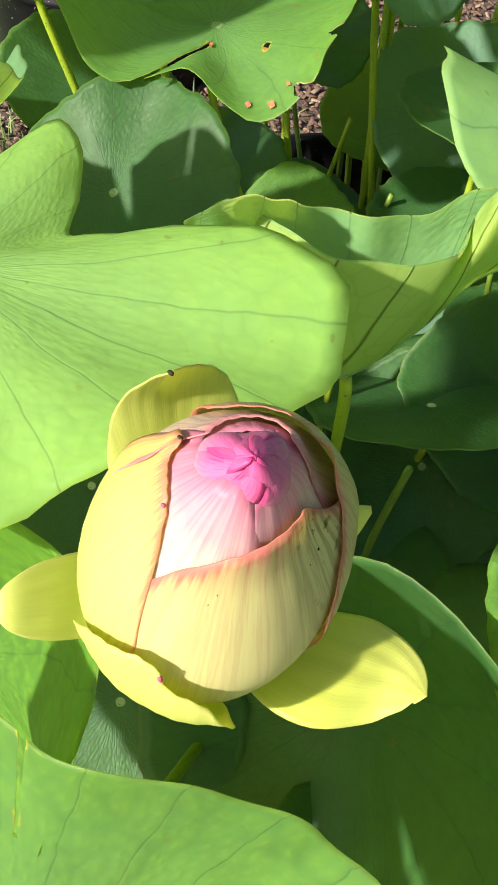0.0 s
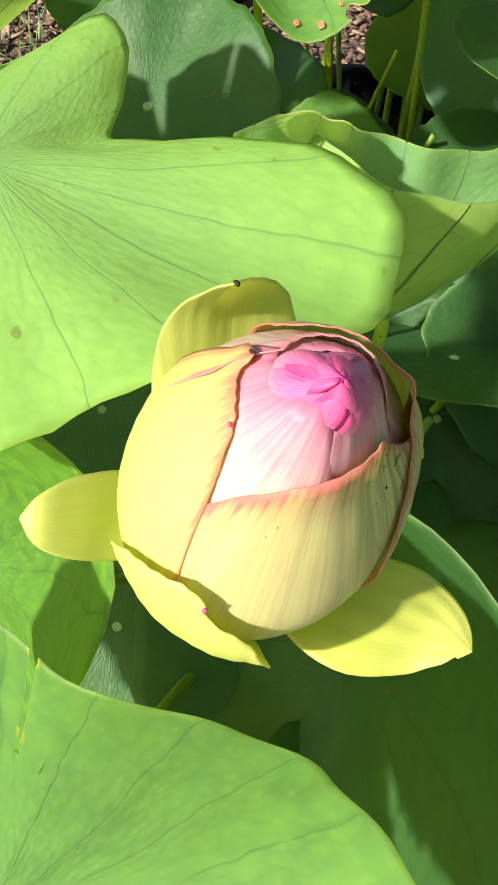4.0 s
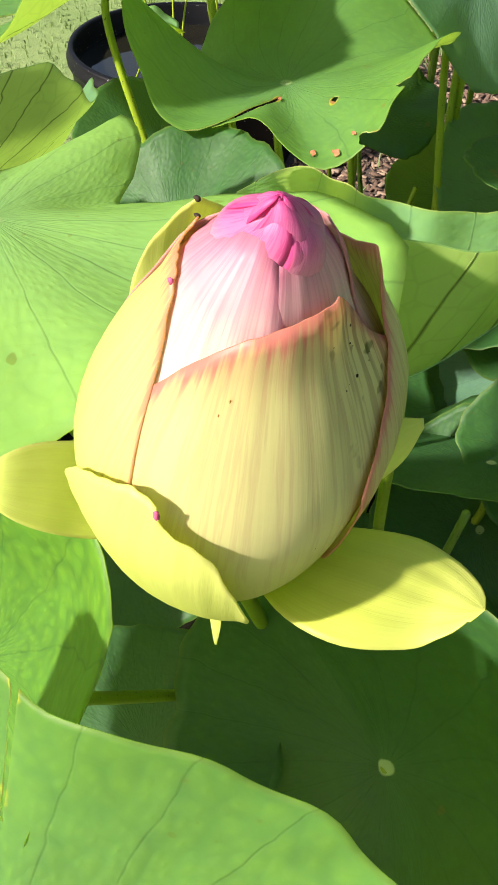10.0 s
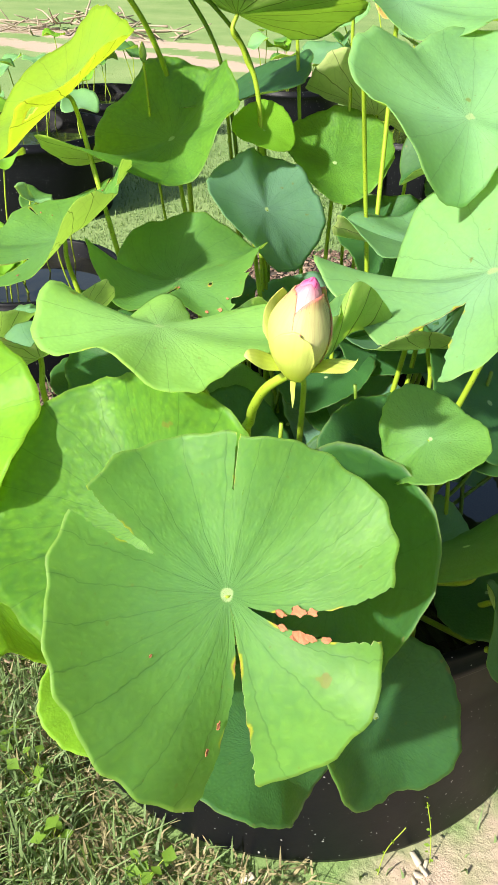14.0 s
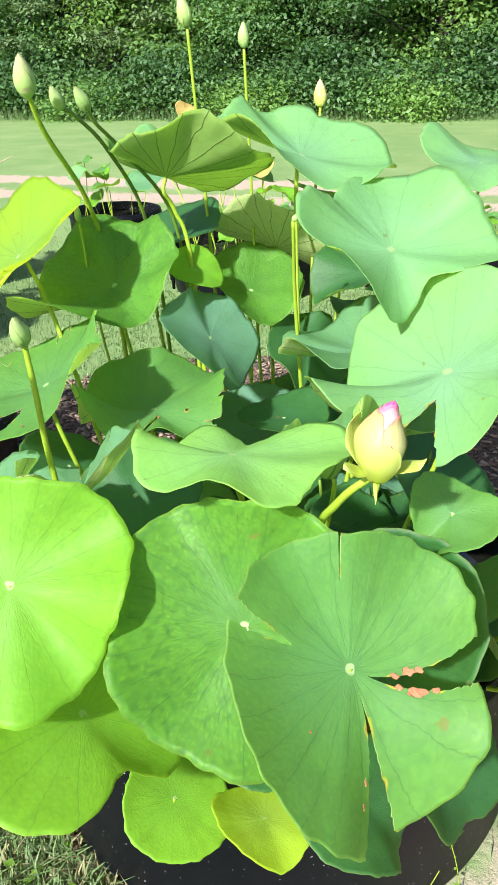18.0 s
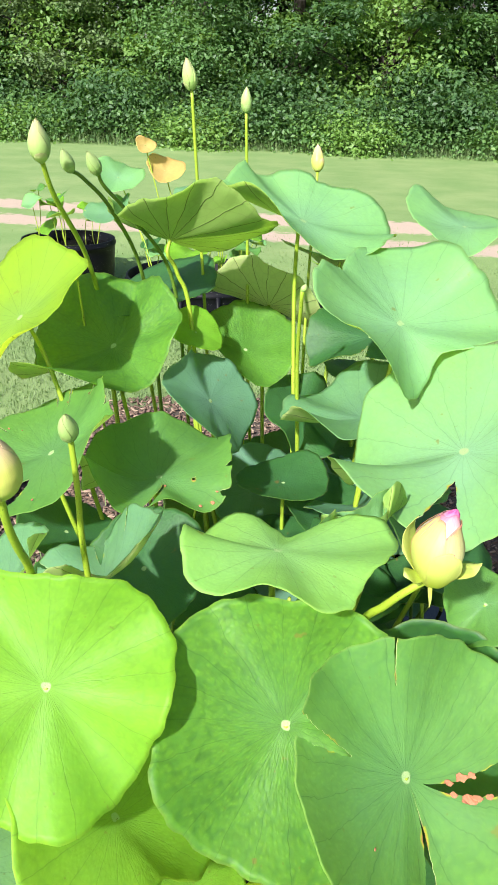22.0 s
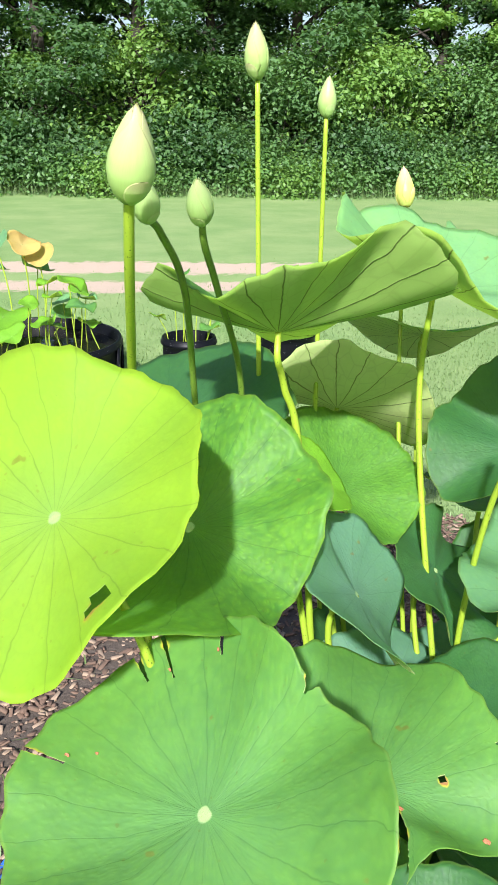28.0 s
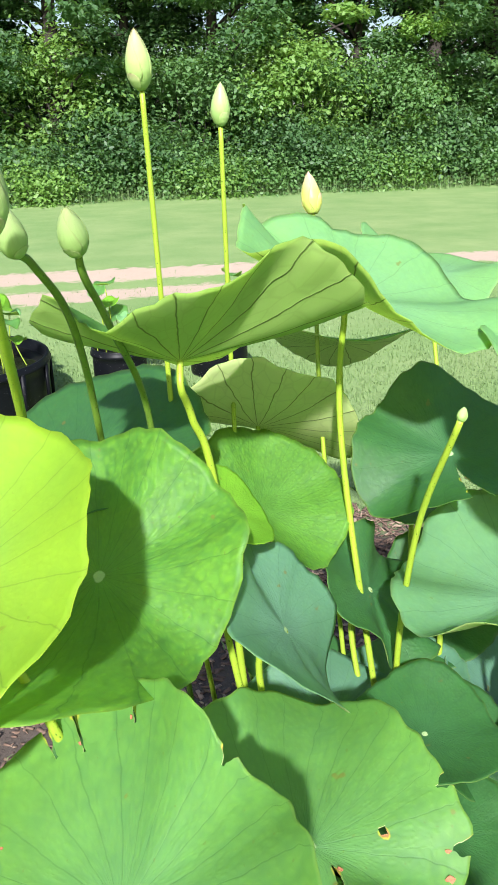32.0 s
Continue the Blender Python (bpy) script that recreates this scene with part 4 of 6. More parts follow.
def make_tree(seed, height, spread, count, mat, low=0.25, leaf=0.13, clumps=46, label="", droop=0.0):
    """A tapered trunk with limbs and a crown of many small leaves gathered in clumps."""
    rng = np.random.RandomState(seed)
    r2 = random.Random(seed)
    ob = thing("tree", (0, 0, 0), label, "tree", "trees along the wood's edge")
    lean = Vector((r2.uniform(-0.3, 0.3), r2.uniform(-0.3, 0.3), 0))
    trunk_pts = [Vector((0, 0, -0.1)), Vector((0.02, 0, height * 0.25)) + lean * 0.2, Vector((0, 0, height * 0.55)) + lean * 0.6, Vector((0, 0, height * 0.92)) + lean]
    bm = tube(spline(trunk_pts, 6), lambda t: 0.032 * height * (1.0 - 0.85 * t) * (1 + 0.5 * max(0, 0.08 - t) / 0.08), 9, 0.2, seed)
    part("trunk", bm, BARK, ob)
    heads = []
    for k in range(clumps):
        z = height * (low + (1 - low) * ((k + 0.5) / clumps) ** 0.9)
        f = (z / height - low) / (1 - low)
        reach = spread * math.sin(math.pi * (0.18 + 0.78 * f)) ** 0.7
        a = k * 2.399 + r2.uniform(-0.5, 0.5)
        d = reach * r2.uniform(0.35, 1.0)
        heads.append((Vector((d * math.cos(a), d * math.sin(a), z + r2.uniform(-0.25, 0.25) - droop * d)), r2.uniform(0.45, 0.95) * (0.34 + 0.18 * spread)))
    limbs = bmesh.new()
    for i, (h, _) in enumerate(heads):
        if i % 3 == 0:
            z = max(0.3, h.z - 0.5 - 0.3 * h.xy.length)
            foot = lean * (z / height) + Vector((0, 0, z))
            piece = tube(spline([foot, foot.lerp(h, 0.5) + Vector((0, 0, 0.12)), h], 3), lambda t: 0.010 * height * (1 - 0.8 * t) * 0.8, 5, 0.1, i)
            me = bpy.data.meshes.new("tmp")
            piece.to_mesh(me)
            piece.free()
            limbs.from_mesh(me)
            bpy.data.meshes.remove(me)
    tagged(part("limb_work", limbs, BARK, ob), kind="stuff")
    per = count // clumps
    cs, ns = [], []
    for h, r in heads:
        q = rng.normal(size=(per, 3))
        q /= np.linalg.norm(q, axis=1, keepdims=True)
        q *= (rng.rand(per, 1) ** 0.45)
        q[:, 2] *= 0.42
        q *= (1 + 0.35 * np.sin(q[:, 0:1] * 7 + h.x * 3) * np.cos(q[:, 1:2] * 6))
        cs.append(np.array(h) + q * r * np.array([1.25, 1.25, 1.0]))
        nn = q * 0.5 + np.array([0, 0, 0.9]) + rng.normal(size=(per, 3)) * 0.45
        ns.append(nn / np.linalg.norm(nn, axis=1, keepdims=True))
    cs, ns = np.concatenate(cs), np.concatenate(ns)
    v, f = sheets(cs, ns, leaf * (0.6 + 0.8 * rng.rand(len(cs))), rng.rand(len(cs)) * 6.28, 0.3, 0.6)
    crown = mesh_part("crown", quick_mesh("crown", v, f), mat, ob, "", False)
    tagged(crown, kind="stuff")
    return ob


def make_shrub(seed, height, spread, count, mat, leaf=0.10, label=""):
    rng = np.random.RandomState(seed)
    r2 = random.Random(seed)
    ob = thing("shrub", (0, 0, 0), label, "shrub", "undergrowth at the wood's edge")
    stems = bmesh.new()
    cs, ns = [], []
    per = count // 16
    for k in range(16):
        a, d = k * 2.399, spread * math.sqrt((k + 0.5) / 16)
        h = Vector((d * math.cos(a), d * math.sin(a), height * r2.uniform(0.25, 0.95) * (1 - 0.35 * d / spread)))
        piece = tube(spline([Vector((h.x * 0.2, h.y * 0.2, -0.05)), Vector((h.x * 0.7, h.y * 0.7, h.z * 0.6)), h], 3), lambda t: 0.014 * (1.1 - t), 5)
        me = bpy.data.meshes.new("tmp")
        piece.to_mesh(me)
        piece.free()
        stems.from_mesh(me)
        bpy.data.meshes.remove(me)
        q = rng.normal(size=(per, 3)) * np.array([0.42, 0.42, 0.30]) * (0.5 + 0.3 * spread)
        cs.append(np.maximum(np.array(h) + q, [-99, -99, 0.02]))
        nn = q + np.array([0, 0, 0.8]) + rng.normal(size=(per, 3)) * 0.5
        ns.append(nn / np.linalg.norm(nn, axis=1, keepdims=True))
    tagged(part("stem_work", stems, BARK, ob), kind="stuff")
    cs, ns = np.concatenate(cs), np.concatenate(ns)
    v, f = sheets(cs, ns, leaf * (0.6 + 0.8 * rng.rand(len(cs))), rng.rand(len(cs)) * 6.28, 0.3, 0.6)
    crown = mesh_part("leaves", quick_mesh("leaves", v, f), mat, ob, "", False)
    tagged(crown, kind="stuff")
    return ob


def wood_edge(t):
    """Points along the wood's edge, t in metres from its middle."""
    return Vector((2.0 + t * 0.985, 19.6 - t * 0.17, 0))


def make_wood():
    kinds = [
        make_tree(11, 8.0, 2.7, 24000, FOLIAGE[0], 0.02, 0.125, 56, "tall dark green broadleaf tree at the wood's edge"),
        make_tree(12, 7.5, 2.6, 23000, FOLIAGE[1], 0.03, 0.125, 52, "leafy mid green tree at the wood's edge"),
        make_tree(13, 7.0, 2.6, 22000, FOLIAGE[2], 0.06, 0.14, 44, "light green broadleaf tree with open layered boughs"),
        make_tree(14, 6.0, 2.2, 24000, FOLIAGE[3], 0.01, 0.10, 60, "dull green feathery cedar-like tree reaching to the ground"),
        make_tree(15, 9.0, 3.0, 25000, FOLIAGE[0], 0.05, 0.13, 54, "dark tree with shaded lower trunk"),
    ]
    rng = random.Random(5)
    order = [1, 0, 2, 0, 3, 3, 1, 2, 0, 4, 1, 0, 1, 2, 4, 1, 0, 2, 1]
    used = set()
    for i, k in enumerate(order):
        p = wood_edge(-17 + i * 1.95 + rng.uniform(-0.4, 0.4)) + Vector((0, rng.uniform(1.2, 2.4), 0))
        m = pose(p.x, p.y, 0, 0, 0, rng.uniform(0, 360))
        if k in used:
            copy_thing(kinds[k], m)
        else:
            kinds[k].matrix_basis = m
            used.add(k)
    for i in range(15):
        p = wood_edge(-20 + i * 2.7 + rng.uniform(-0.6, 0.6)) + Vector((0, rng.uniform(3.4, 5.6), 0))
        copy_thing(kinds[(0, 4, 1)[i % 3]], pose(p.x, p.y, 0, 0, 0, rng.uniform(0, 360)))
    shrubs = [
        make_shrub(31, 1.1, 0.9, 4200, FOLIAGE[1], 0.10, "low leafy green shrub at the lawn's far edge"),
        make_shrub(32, 0.7, 0.8, 3600, FOLIAGE[2], 0.09, "light green weedy shrub at the lawn's far edge"),
        make_shrub(33, 1.7, 1.1, 5600, FOLIAGE[0], 0.11, "dark green bush under the trees"),
    ]
    shrubs.append(make_shrub(34, 3.6, 1.7, 11000, FOLIAGE[1], 0.10, "tall leafy bush filling the wood's edge"))
    shrubs.append(make_shrub(35, 4.2, 1.6, 10000, FOLIAGE[2], 0.115, "tall light green bush at the wood's edge"))
    for i in range(14):
        k = (3, 3, 4, 3, 4)[i % 5]
        p = wood_edge(-18 + i * 2.7 + rng.uniform(-0.4, 0.4)) + Vector((0, rng.uniform(0.7, 1.6), 0))
        m = pose(p.x, p.y, 0, 0, 0, rng.uniform(0, 360))
        if i in (0, 2):
            shrubs[k].matrix_basis = m
        else:
            copy_thing(shrubs[k], m)
    first = [True] * 3
    for i in range(46):
        k = (2, 0, 1, 0, 2)[i % 5]
        t = -17 + i * 0.78 + rng.uniform(-0.3, 0.3)
        p = wood_edge(t) + Vector((0, {0: -0.35, 1: -0.75, 2: 0.35}[k] + rng.uniform(-0.25, 0.25), 0))
        m = pose(p.x, p.y, 0, 0, 0, rng.uniform(0, 360))
        if first[k]:
            shrubs[k].matrix_basis = m
            first[k] = False
        else:
            copy_thing(shrubs[k], m)


make_wood()


# ---- tubs ----
def lathe(profile, sides=72, ripple=0.0):
    bm = bmesh.new()
    rings = []
    for r, z in profile:
        rings.append([bm.verts.new((r * math.cos(2 * math.pi * k / sides) * (1 + ripple * math.sin(3 * 2 * math.pi * k / sides)), r * math.sin(2 * math.pi * k / sides), z)) for k in range(sides)])
    for a, b in zip(rings, rings[1:]):
        for k in range(sides):
            bm.faces.new((a[k], a[(k + 1) % sides], b[(k + 1) % sides], b[k]))
    return bm


def make_tub(at, R, H, water, label, taper=0.985, ribs=0):
    ob = thing("plant_tub", at, label, "tub", "black tubs on the lawn")
    wall = [(0.02, 0.0), (R * taper - 0.02, 0.0), (R * taper - 0.004, 0.006), (R * taper, 0.02), (R - 0.012, H * 0.72), (R - 0.010, H - 0.045), (R - 0.002, H - 0.041), (R, H - 0.036), (R, H - 0.024), (R - 0.006, H - 0.019), (R - 0.006, H - 0.006), (R - 0.009, H), (R - 0.020, H), (R - 0.024, H - 0.006), (R - 0.026, H * 0.6), (R * taper - 0.03, 0.02), (0.02, 0.015)]
    part("shell", lathe(wall, 96, 0.0012), TUB, ob)
    bm = lathe([(0.0005, water), (R * 0.4, water), (R - 0.0255, water)], 72)
    part("water", bm, WATER, ob)
    if ribs:
        for k in range(ribs):
            a = 2 * math.pi * k / ribs
            bm = bmesh.new()
            bmesh.ops.create_cube(bm, size=1.0)
            for v in bm.verts:
                v.co = Vector(((R - 0.004) + v.co.x * 0.018, v.co.y * 0.03 * (1.0 if v.co.z > 0 else 0.7), H * 0.5 + v.co.z * H * 0.8))
            bmesh.ops.bevel(bm, geom=bm.edges[:], offset=0.004, segments=2, affect="EDGES")
            rib = part("rib", bm, TUB, ob)
            rib.rotation_euler = (0, 0, a)
    return ob


make_tub(TUB_AT, TUB_R, TUB_H, WATER_Z, "wide round black plastic tub full of lotus plants")


# ---- the lotus leaves ----
lotus_leaf((0.077, -0.075, 0.825), (0.79, -1.11), 0.157, 0.22, (0.02, -0.09, -0.02, -0.04, -0.04, -0.04, 0.0, -0.02),
           (-0.05, 0.15, 0.09, 0.05, 0.05, 0.04, 0.03, -0.02, 0.05, -0.01), top="green", label="broad green lotus leaf torn to its middle with browned ragged edges", tears=((0.16, 0.16, 0.17, 0.52), (-0.62, 0.17, 0.08, -0.24, 1.7), (-2.93, 0.06, 0.50, -0.12), (2.26, 0.005, 0.66, 0.0)), scabs=((0.465, 0.47, 0.016), (0.50, 0.56, 0.012), (0.36, 0.37, 0.011), (0.17, 0.50, 0.020), (0.225, 0.58, 0.013), (0.275, 0.67, 0.011), (0.17, 0.40, 0.010), (-0.92, 0.62, 0.008), (-1.0, 0.74, 0.010), (-1.83, 0.52, 0.004)), root=(0.02, 0.30))
lotus_leaf((-0.044, 0.027, 0.794), (-0.12, -1.76), 0.151, 0.35, (-0.07, 0.01, -0.09, -0.01, -0.05, 0.05, -0.04, 0.04),
           (0.12, 0.19, 0.01, 0.03, 0.08, 0.02, 0.04, 0.04, -0.01, 0.07), top="quilt", label="large wrinkled dark green lotus leaf beside the torn one")
lotus_leaf((-0.315, 0.004, 0.86), (0.274, -1.299), 0.14, 0.177, (0.018, 0.001, 0.03, -0.058, -0.085, 0.081, -0.003, -0.013),
           (-0.005, 0.072, 0.063, -0.036, 0.087, 0.033, 0.023, 0.066, 0.058, -0.024), top="lime", under="lime", label="bright yellow-green flat lotus leaf")
lotus_leaf((-0.241, -0.018, 0.688), (0.76, -0.07), 0.144, 0.05, (-0.1, 0.04, -0.05, 0.1, 0.04, 0.09, 0.08, 0.03),
           (-0.03, -0.05, -0.07, -0.04, -0.04, 0.02, -0.0, 0.0, -0.01, -0.0), top="lime", label="yellow-green lotus leaf with a drooping lobe over the tub's rim")
lotus_leaf((-0.155, 0.064, 0.455), (0.64, -0.33), 0.086, 0.11, (0.02, -0.02, -0.03, 0.0, 0.02, 0.0, -0.01, -0.0),
           (0.08, -0.05, -0.02, -0.02, 0.01, -0.0, -0.0, -0.0, 0.0, -0.0), top="lime", label="small green lotus leaf hanging over the tub's rim")
lotus_leaf((-0.024, 0.023, 0.474), (0.13, 0.14), 0.074, 0.07, (-0.02, -0.02, -0.03, 0.0, -0.02, 0.02, -0.0, 0.01),
           (0.12, 0.14, 0.0, -0.01, 0.01, -0.02, -0.02, -0.01, -0.01, 0.01), top="gold", label="small pale yellow-green lotus leaf at the tub's rim")
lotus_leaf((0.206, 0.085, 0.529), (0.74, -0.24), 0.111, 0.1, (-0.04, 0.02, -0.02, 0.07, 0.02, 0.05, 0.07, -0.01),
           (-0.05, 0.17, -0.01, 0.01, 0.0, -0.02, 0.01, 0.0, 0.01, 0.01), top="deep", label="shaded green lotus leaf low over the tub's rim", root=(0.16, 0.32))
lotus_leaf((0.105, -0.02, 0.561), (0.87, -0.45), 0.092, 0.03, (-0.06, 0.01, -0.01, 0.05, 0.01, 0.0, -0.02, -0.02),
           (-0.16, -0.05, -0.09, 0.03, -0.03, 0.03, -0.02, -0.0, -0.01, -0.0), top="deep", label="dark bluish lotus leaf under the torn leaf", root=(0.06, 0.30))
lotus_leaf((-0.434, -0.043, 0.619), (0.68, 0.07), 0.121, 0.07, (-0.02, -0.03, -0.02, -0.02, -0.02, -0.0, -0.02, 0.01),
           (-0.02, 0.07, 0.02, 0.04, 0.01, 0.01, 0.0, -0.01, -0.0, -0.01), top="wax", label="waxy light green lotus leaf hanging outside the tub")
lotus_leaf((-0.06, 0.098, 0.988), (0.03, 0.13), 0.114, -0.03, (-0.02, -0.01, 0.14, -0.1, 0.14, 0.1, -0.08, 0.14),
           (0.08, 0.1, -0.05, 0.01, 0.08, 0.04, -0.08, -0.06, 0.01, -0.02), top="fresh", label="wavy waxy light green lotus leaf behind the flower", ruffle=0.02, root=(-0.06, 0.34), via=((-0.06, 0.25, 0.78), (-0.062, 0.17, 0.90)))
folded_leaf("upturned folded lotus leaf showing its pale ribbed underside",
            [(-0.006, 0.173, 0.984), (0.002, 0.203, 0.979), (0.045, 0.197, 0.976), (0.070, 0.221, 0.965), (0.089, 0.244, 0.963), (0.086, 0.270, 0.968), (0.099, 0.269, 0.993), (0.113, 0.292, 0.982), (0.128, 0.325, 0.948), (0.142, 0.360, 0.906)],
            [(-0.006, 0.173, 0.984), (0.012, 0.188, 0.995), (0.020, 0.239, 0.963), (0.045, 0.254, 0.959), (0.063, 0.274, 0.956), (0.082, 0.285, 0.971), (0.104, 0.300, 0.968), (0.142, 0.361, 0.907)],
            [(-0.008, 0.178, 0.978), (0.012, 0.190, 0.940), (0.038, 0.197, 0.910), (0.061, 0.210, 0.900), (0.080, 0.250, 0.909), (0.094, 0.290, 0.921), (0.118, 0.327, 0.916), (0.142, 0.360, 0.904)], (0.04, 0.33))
# its dark colour already holds part of the torn leaf's shade
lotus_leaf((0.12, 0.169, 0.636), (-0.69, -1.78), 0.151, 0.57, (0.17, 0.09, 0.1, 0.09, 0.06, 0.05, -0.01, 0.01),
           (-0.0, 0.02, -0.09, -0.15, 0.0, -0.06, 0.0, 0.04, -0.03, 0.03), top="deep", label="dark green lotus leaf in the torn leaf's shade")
lotus_leaf((0.213, 0.168, 0.874), (-0.30, -0.60), 0.059, 0.14, (0.06, -0.12, -0.06, -0.10, 0.0, -0.05, 0.01, -0.01),
           (-0.06, -0.34, 0.08, 0.16, 0.04, -0.02, -0.04, 0.03, 0.02, 0.02), top="green", label="bluish green lotus leaf folded over along its middle", root=(0.22, 0.33), power=1.5)
lotus_leaf((0.237, 0.449, 0.962), (-0.48, -0.18), 0.204, 0.15, (-0.02, 0.11, -0.03, -0.02, 0.03, -0.02, 0.0, 0.01),
           (0.08, 0.11, -0.09, -0.17, 0.01, 0.13, 0.02, -0.06, 0.02, -0.0), top="wax", label="wide waxy lotus leaf with a torn brown-edged gap", tears=((-2.08, 0.16, 0.36, 0.0),))
lotus_leaf((0.161, 0.69, 1.097), (0.29, -0.5), 0.172, 0.22, (-0.07, 0.12, -0.07, 0.12, 0.1, -0.02, 0.13, 0.07),
           (0.12, 0.18, -0.02, -0.02, -0.04, -0.15, -0.06, -0.05, 0.02, -0.01), top="wax", under="lime", label="large high lotus leaf with drooping wavy lobes", ruffle=0.02)
lotus_leaf((-0.003, 0.995, 1.222), (0.34, -0.28), 0.168, 0.25, (0.02, -0.02, 0.11, -0.02, 0.01, -0.01, -0.03, 0.07),
           (-0.03, 0.09, 0.01, -0.05, -0.02, -0.1, -0.01, 0.03, -0.01, -0.05), top="wax", under="lime", label="funnel-shaped waxy lotus leaf high above the others", via=((-0.012, 0.996, 0.984),), ruffle=0.02)
lotus_leaf((-0.264, 0.885, 1.197), (0.15, 0.45), 0.165, 0.30, (0.22, 0.08, 0.03, -0.02, 0.02, 0.04, -0.03, -0.02),
           (0.02, -0.09, -0.05, 0.05, 0.05, 0.06, -0.03, 0.03, 0.03, -0.02), top="green", under="lime", label="high curled lotus leaf showing its yellow-green ribbed underside", via=((-0.222, 0.90, 1.00), (-0.252, 0.893, 1.13)), root=(-0.18, 0.86), ruffle=0.03, power=1.2)
lotus_leaf((-0.375, 0.843, 0.993), (-0.27, -0.54), 0.164, 0.32, (-0.08, -0.08, -0.04, 0.07, 0.07, -0.0, -0.02, -0.05),
           (-0.06, 0.11, 0.17, 0.02, -0.01, -0.05, -0.1, 0.02, -0.04, -0.04), top="quilt", label="wrinkled green lotus leaf half in shade")
lotus_leaf((-0.115, 1.043, 0.929), (0.18, -0.44), 0.12, 0.33, (-0.03, -0.01, -0.03, -0.01, -0.01, -0.01, 0.01, -0.02),
           (0.03, 0.17, 0.13, -0.02, -0.01, -0.02, -0.02, -0.0, -0.0, -0.02), top="quilt", label="round dark green lotus leaf in shade")
lotus_leaf((-0.18, 0.813, 0.893), (1.27, -0.65), 0.115, 0.12, (-0.0, -0.06, 0.01, 0.03, 0.07, 0.02, -0.02, 0.01),
           (-0.17, 0.04, -0.13, 0.03, 0.05, -0.05, -0.03, 0.02, 0.01, -0.05), top="blue", label="bluish grey-green lotus leaf with a curled lower edge")
lotus_leaf((-0.258, 0.589, 0.831), (-0.02, -0.14), 0.137, 0.16, (-0.04, 0.2, 0.06, 0.03, 0.0, -0.03, -0.07, -0.07),
           (-0.0, 0.11, 0.15, -0.09, -0.03, 0.16, 0.12, -0.01, -0.07, -0.05), top="green", label="green lotus leaf split at its edge with a browned margin", tears=((-1.15, 0.10, 0.26, -0.9), (-0.43, 0.03, 0.90, 0.0), (-0.07, 0.04, 0.93, 0.0)), scabs=((-0.60, 0.90, 0.010), (-0.75, 0.86, 0.008), (-0.45, 0.86, 0.006), (-1.15, 0.36, 0.006)), holes=((-0.24, 0.49, 0.028),))
lotus_leaf((-0.433, 0.536, 0.898), (-0.48, -0.16), 0.166, 0.25, (-0.06, -0.04, -0.09, 0.0, -0.02, -0.04, -0.03, -0.02),
           (0.14, 0.05, 0.02, -0.03, -0.08, 0.03, -0.01, 0.01, -0.04, 0.02), top="green", label="large waxy green lotus leaf with nibbled notches", tears=((-1.90, 0.20, 0.42, -0.3), (1.07, 0.014, 0.80, 0.06), (1.44, 0.008, 0.77, 0.0), (1.61, 0.010, 0.83, 0.0), (2.35, 0.007, 0.80, 0.1), (0.22, 0.03, 0.93, 0.0)), scabs=((2.30, 0.80, 0.006), (2.19, 0.68, 0.004), (1.09, 0.83, 0.005), (1.45, 0.80, 0.004), (-1.6, 0.80, 0.006)))
lotus_leaf((-0.523, 0.729, 1.077), (-0.63, -0.42), 0.174, 0.18, (-0.06, 0.05, -0.06, -0.01, 0.01, -0.04, 0.03, 0.03),
           (-0.03, -0.03, -0.06, -0.01, -0.02, 0.0, 0.04, -0.05, -0.02, -0.01), top="gold", under="lime", label="bright yellow-green lotus leaf with a ragged hole", holes=((-1.49, 0.79, 0.05),), via=((-0.446, 0.69, 0.93),))
lotus_leaf((0.124, 0.777, 0.881), (-0.16, 0.05), 0.165, 0.25, (0.03, 0.04, 0.01, 0.03, 0.0, -0.01, 0.01, -0.01),
           (-0.03, 0.08, -0.03, 0.0, -0.02, 0.05, 0.08, 0.05, -0.03, -0.03), top="sage", label="shell-shaped bluish lotus leaf with an upturned pale edge")
lotus_leaf((0.156, 0.997, 0.981), (-0.2, -0.38), 0.135, 0.18, (-0.01, -0.02, 0.03, 0.02, -0.02, 0.0, 0.0, -0.02),
           (-0.22, -0.01, 0.05, 0.0, -0.01, -0.08, 0.05, 0.05, -0.01, 0.01), top="deep", label="dark green lotus leaf with a split side", tears=((-1.9, 0.10, 0.25, 0.0),))
lotus_leaf((-0.064, 1.172, 1.0), (0.43, 0.54), 0.156, 0.12, (-0.0, -0.01, -0.0, 0.01, 0.01, 0.0, -0.0, -0.0),
           (-0.2, 0.1, 0.0, -0.01, -0.03, 0.0, 0.02, 0.01, -0.01, -0.02), top="green", under="pale", label="lotus leaf turned away showing its pale veined underside")
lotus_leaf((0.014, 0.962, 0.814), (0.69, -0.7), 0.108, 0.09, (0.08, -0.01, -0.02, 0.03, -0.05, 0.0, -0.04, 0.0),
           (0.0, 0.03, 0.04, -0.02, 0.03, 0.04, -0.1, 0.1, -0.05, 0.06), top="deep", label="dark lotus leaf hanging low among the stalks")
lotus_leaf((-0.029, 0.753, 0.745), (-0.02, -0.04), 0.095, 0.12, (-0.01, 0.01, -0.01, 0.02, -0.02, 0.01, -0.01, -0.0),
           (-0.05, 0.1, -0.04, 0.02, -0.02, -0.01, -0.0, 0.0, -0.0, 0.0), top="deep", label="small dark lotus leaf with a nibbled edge")
